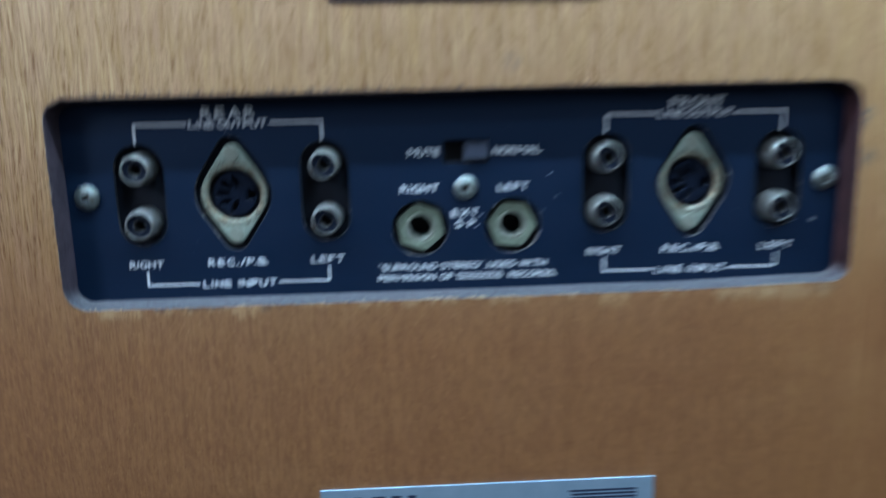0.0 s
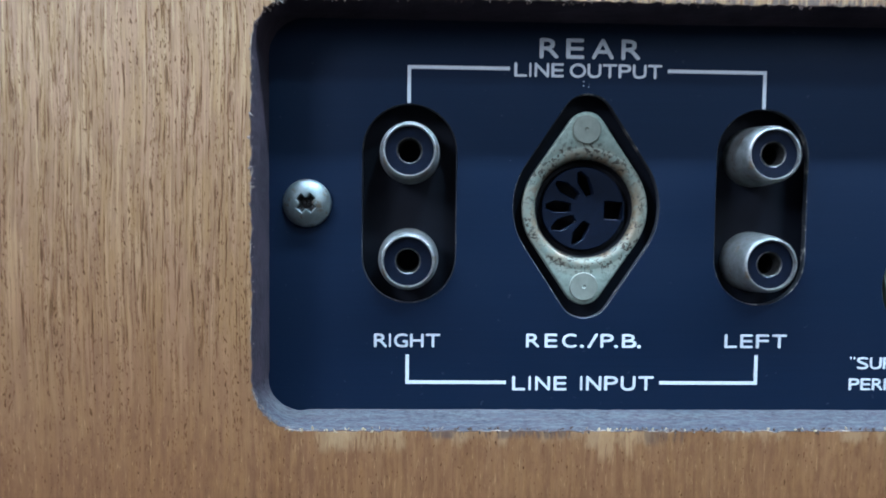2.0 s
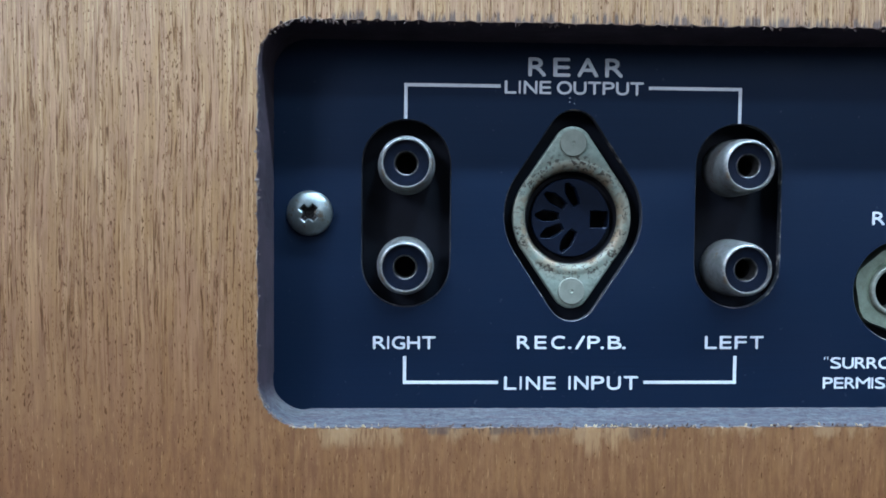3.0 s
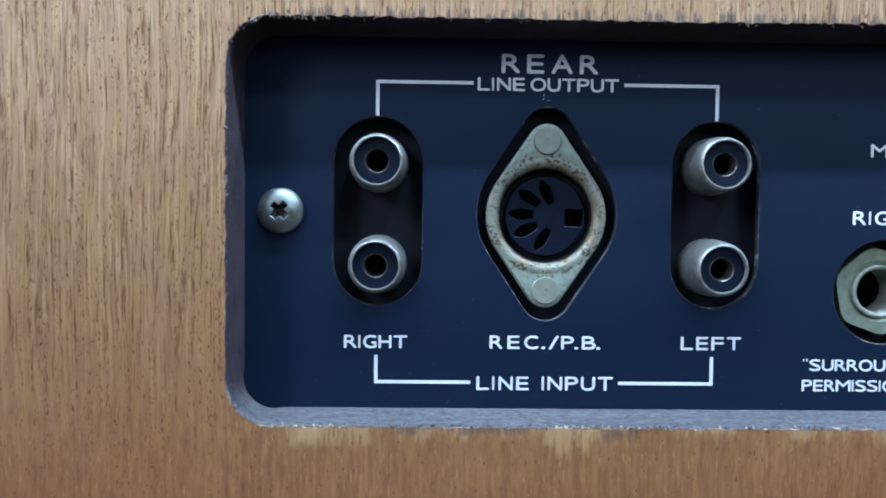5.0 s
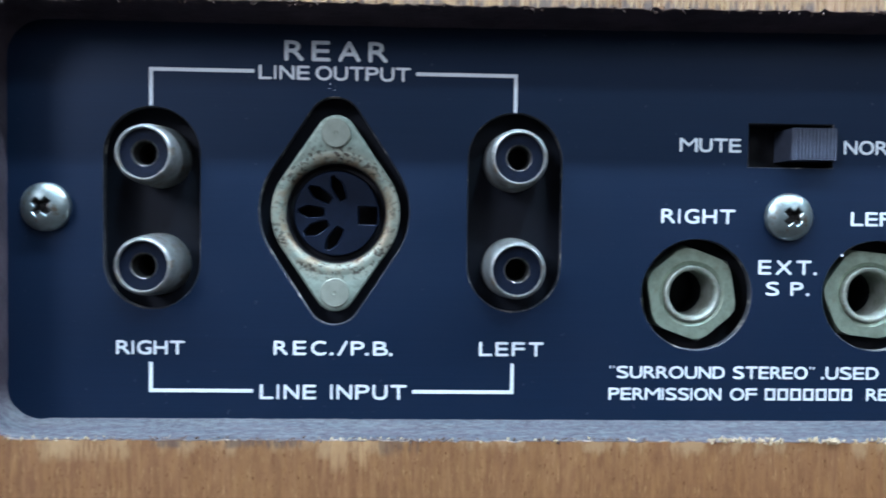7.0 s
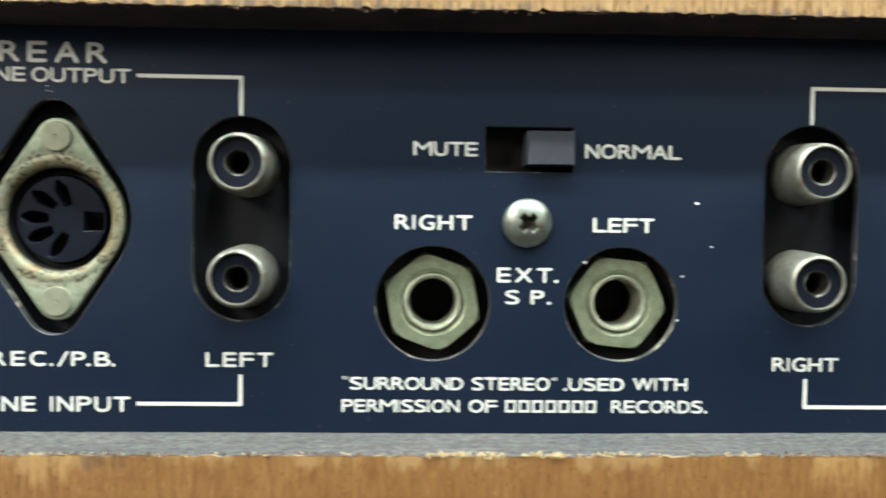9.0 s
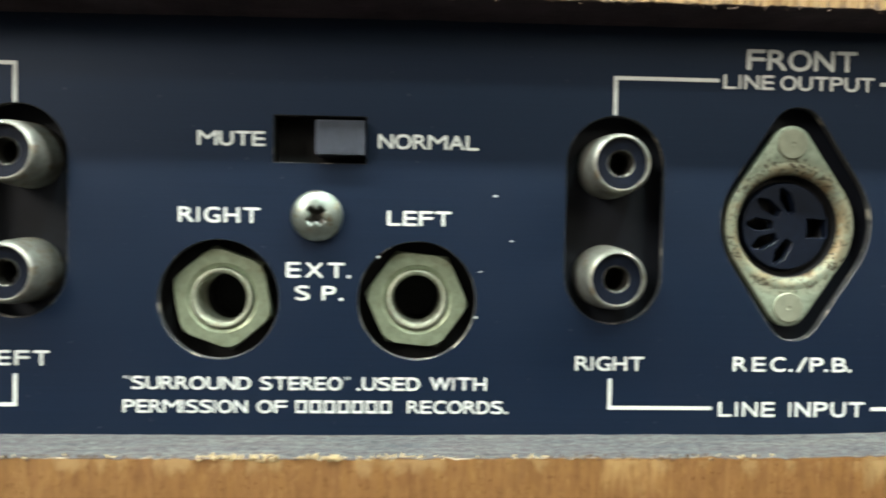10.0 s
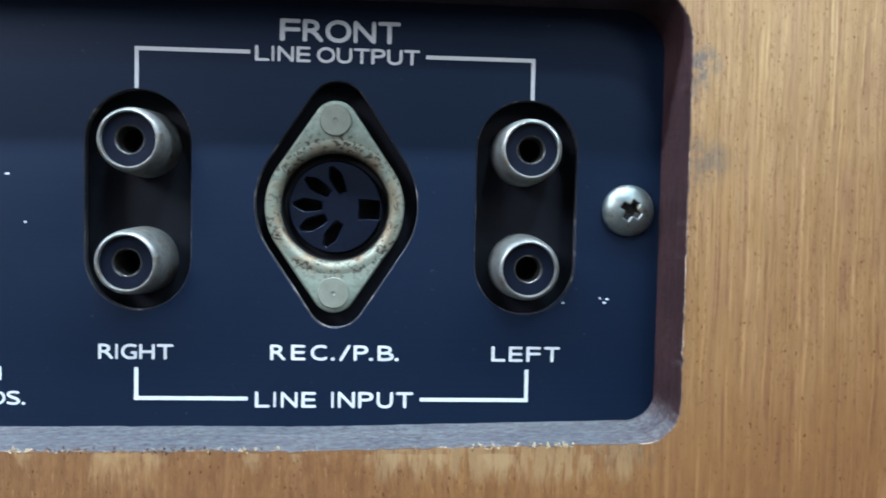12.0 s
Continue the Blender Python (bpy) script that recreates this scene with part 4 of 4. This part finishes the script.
lettering("OF", -7.65, -3.7, -26.25, -24.5)
lettering("RECORDS.", 12.2, 25.7, -26.2, -24.45)
for k in range(7):
    u = -2.58 + 1.86 * k
    part("printed_block", sheet("printed_block", [rect(u, -26.2, u + 1.5, -24.5), rect(u + 0.32, -25.88, u + 1.18, -24.82)], -0.045, 0.04, 0, (INK,)), panel, None, place(0, 0))
# stray specks and nicks in the paint
rnd = random.Random(11)
for u, v, a in ((23.6, 3.0, 0.4), (25.8, -3.0, 0.3), (21.7, -7.1, 0.35), (21.2, -13.2, 0.35), (8.1, -5.3, 0.4), (99.3, -11.6, 0.3), (100.3, -11.7, 0.3), (99.9, -12.2, 0.35),
                (94.4, -12.3, 0.3), (-64.8, 17.5, 0.16), (-64.8, 16.9, 0.16), (-64.1, 16.7, 0.12)):
    n = rnd.randint(5, 7)
    loop = [(u + 0.8 * a * rnd.uniform(0.6, 1.2) * math.cos(2 * math.pi * k / n), v + a * rnd.uniform(0.3, 0.65) * math.sin(2 * math.pi * k / n)) for k in range(n)]
    part("paint_nick", sheet("paint_nick", [loop], -0.03, 0.03, 0, (INK,)), panel, None, place(0, 0))

# ---------------------------------------------------------------- the plates above and below
plate = part("name_plate", sheet("name_plate", [rect(-43.9, -136, 53.5, -85.6)], WOOD_FRONT - 0.8, 0.78, 0.25, (PLATE,), 2), deck, None, place(0, 0), "blue-grey aluminium name plate with dark print")
for k, (u, w) in enumerate(((-34.7, 2.6), (-29.2, 3.8), (-23.6, 3.0), (-18.8, 2.4))):
    bar(u, -93.4, u + w, -88.2, PLATE_INK, "logo_block", plate, WOOD_FRONT - 0.84)
for k in range(4):
    bar(28.4 + 0.8 * (k % 2), -89.6 - 1.15 * k, 48.4, -88.9 - 1.15 * k, PLATE_INK, "printed_bar", plate, WOOD_FRONT - 0.84)
part("upper_plate", sheet("upper_plate", [rect(-34.2, 49.3, 36.0, 66.0)], WOOD_FRONT - 0.7, 0.68, 0.15, (PAINT,), 1), deck, None, place(0, 0), "dark navy plate on the back board")
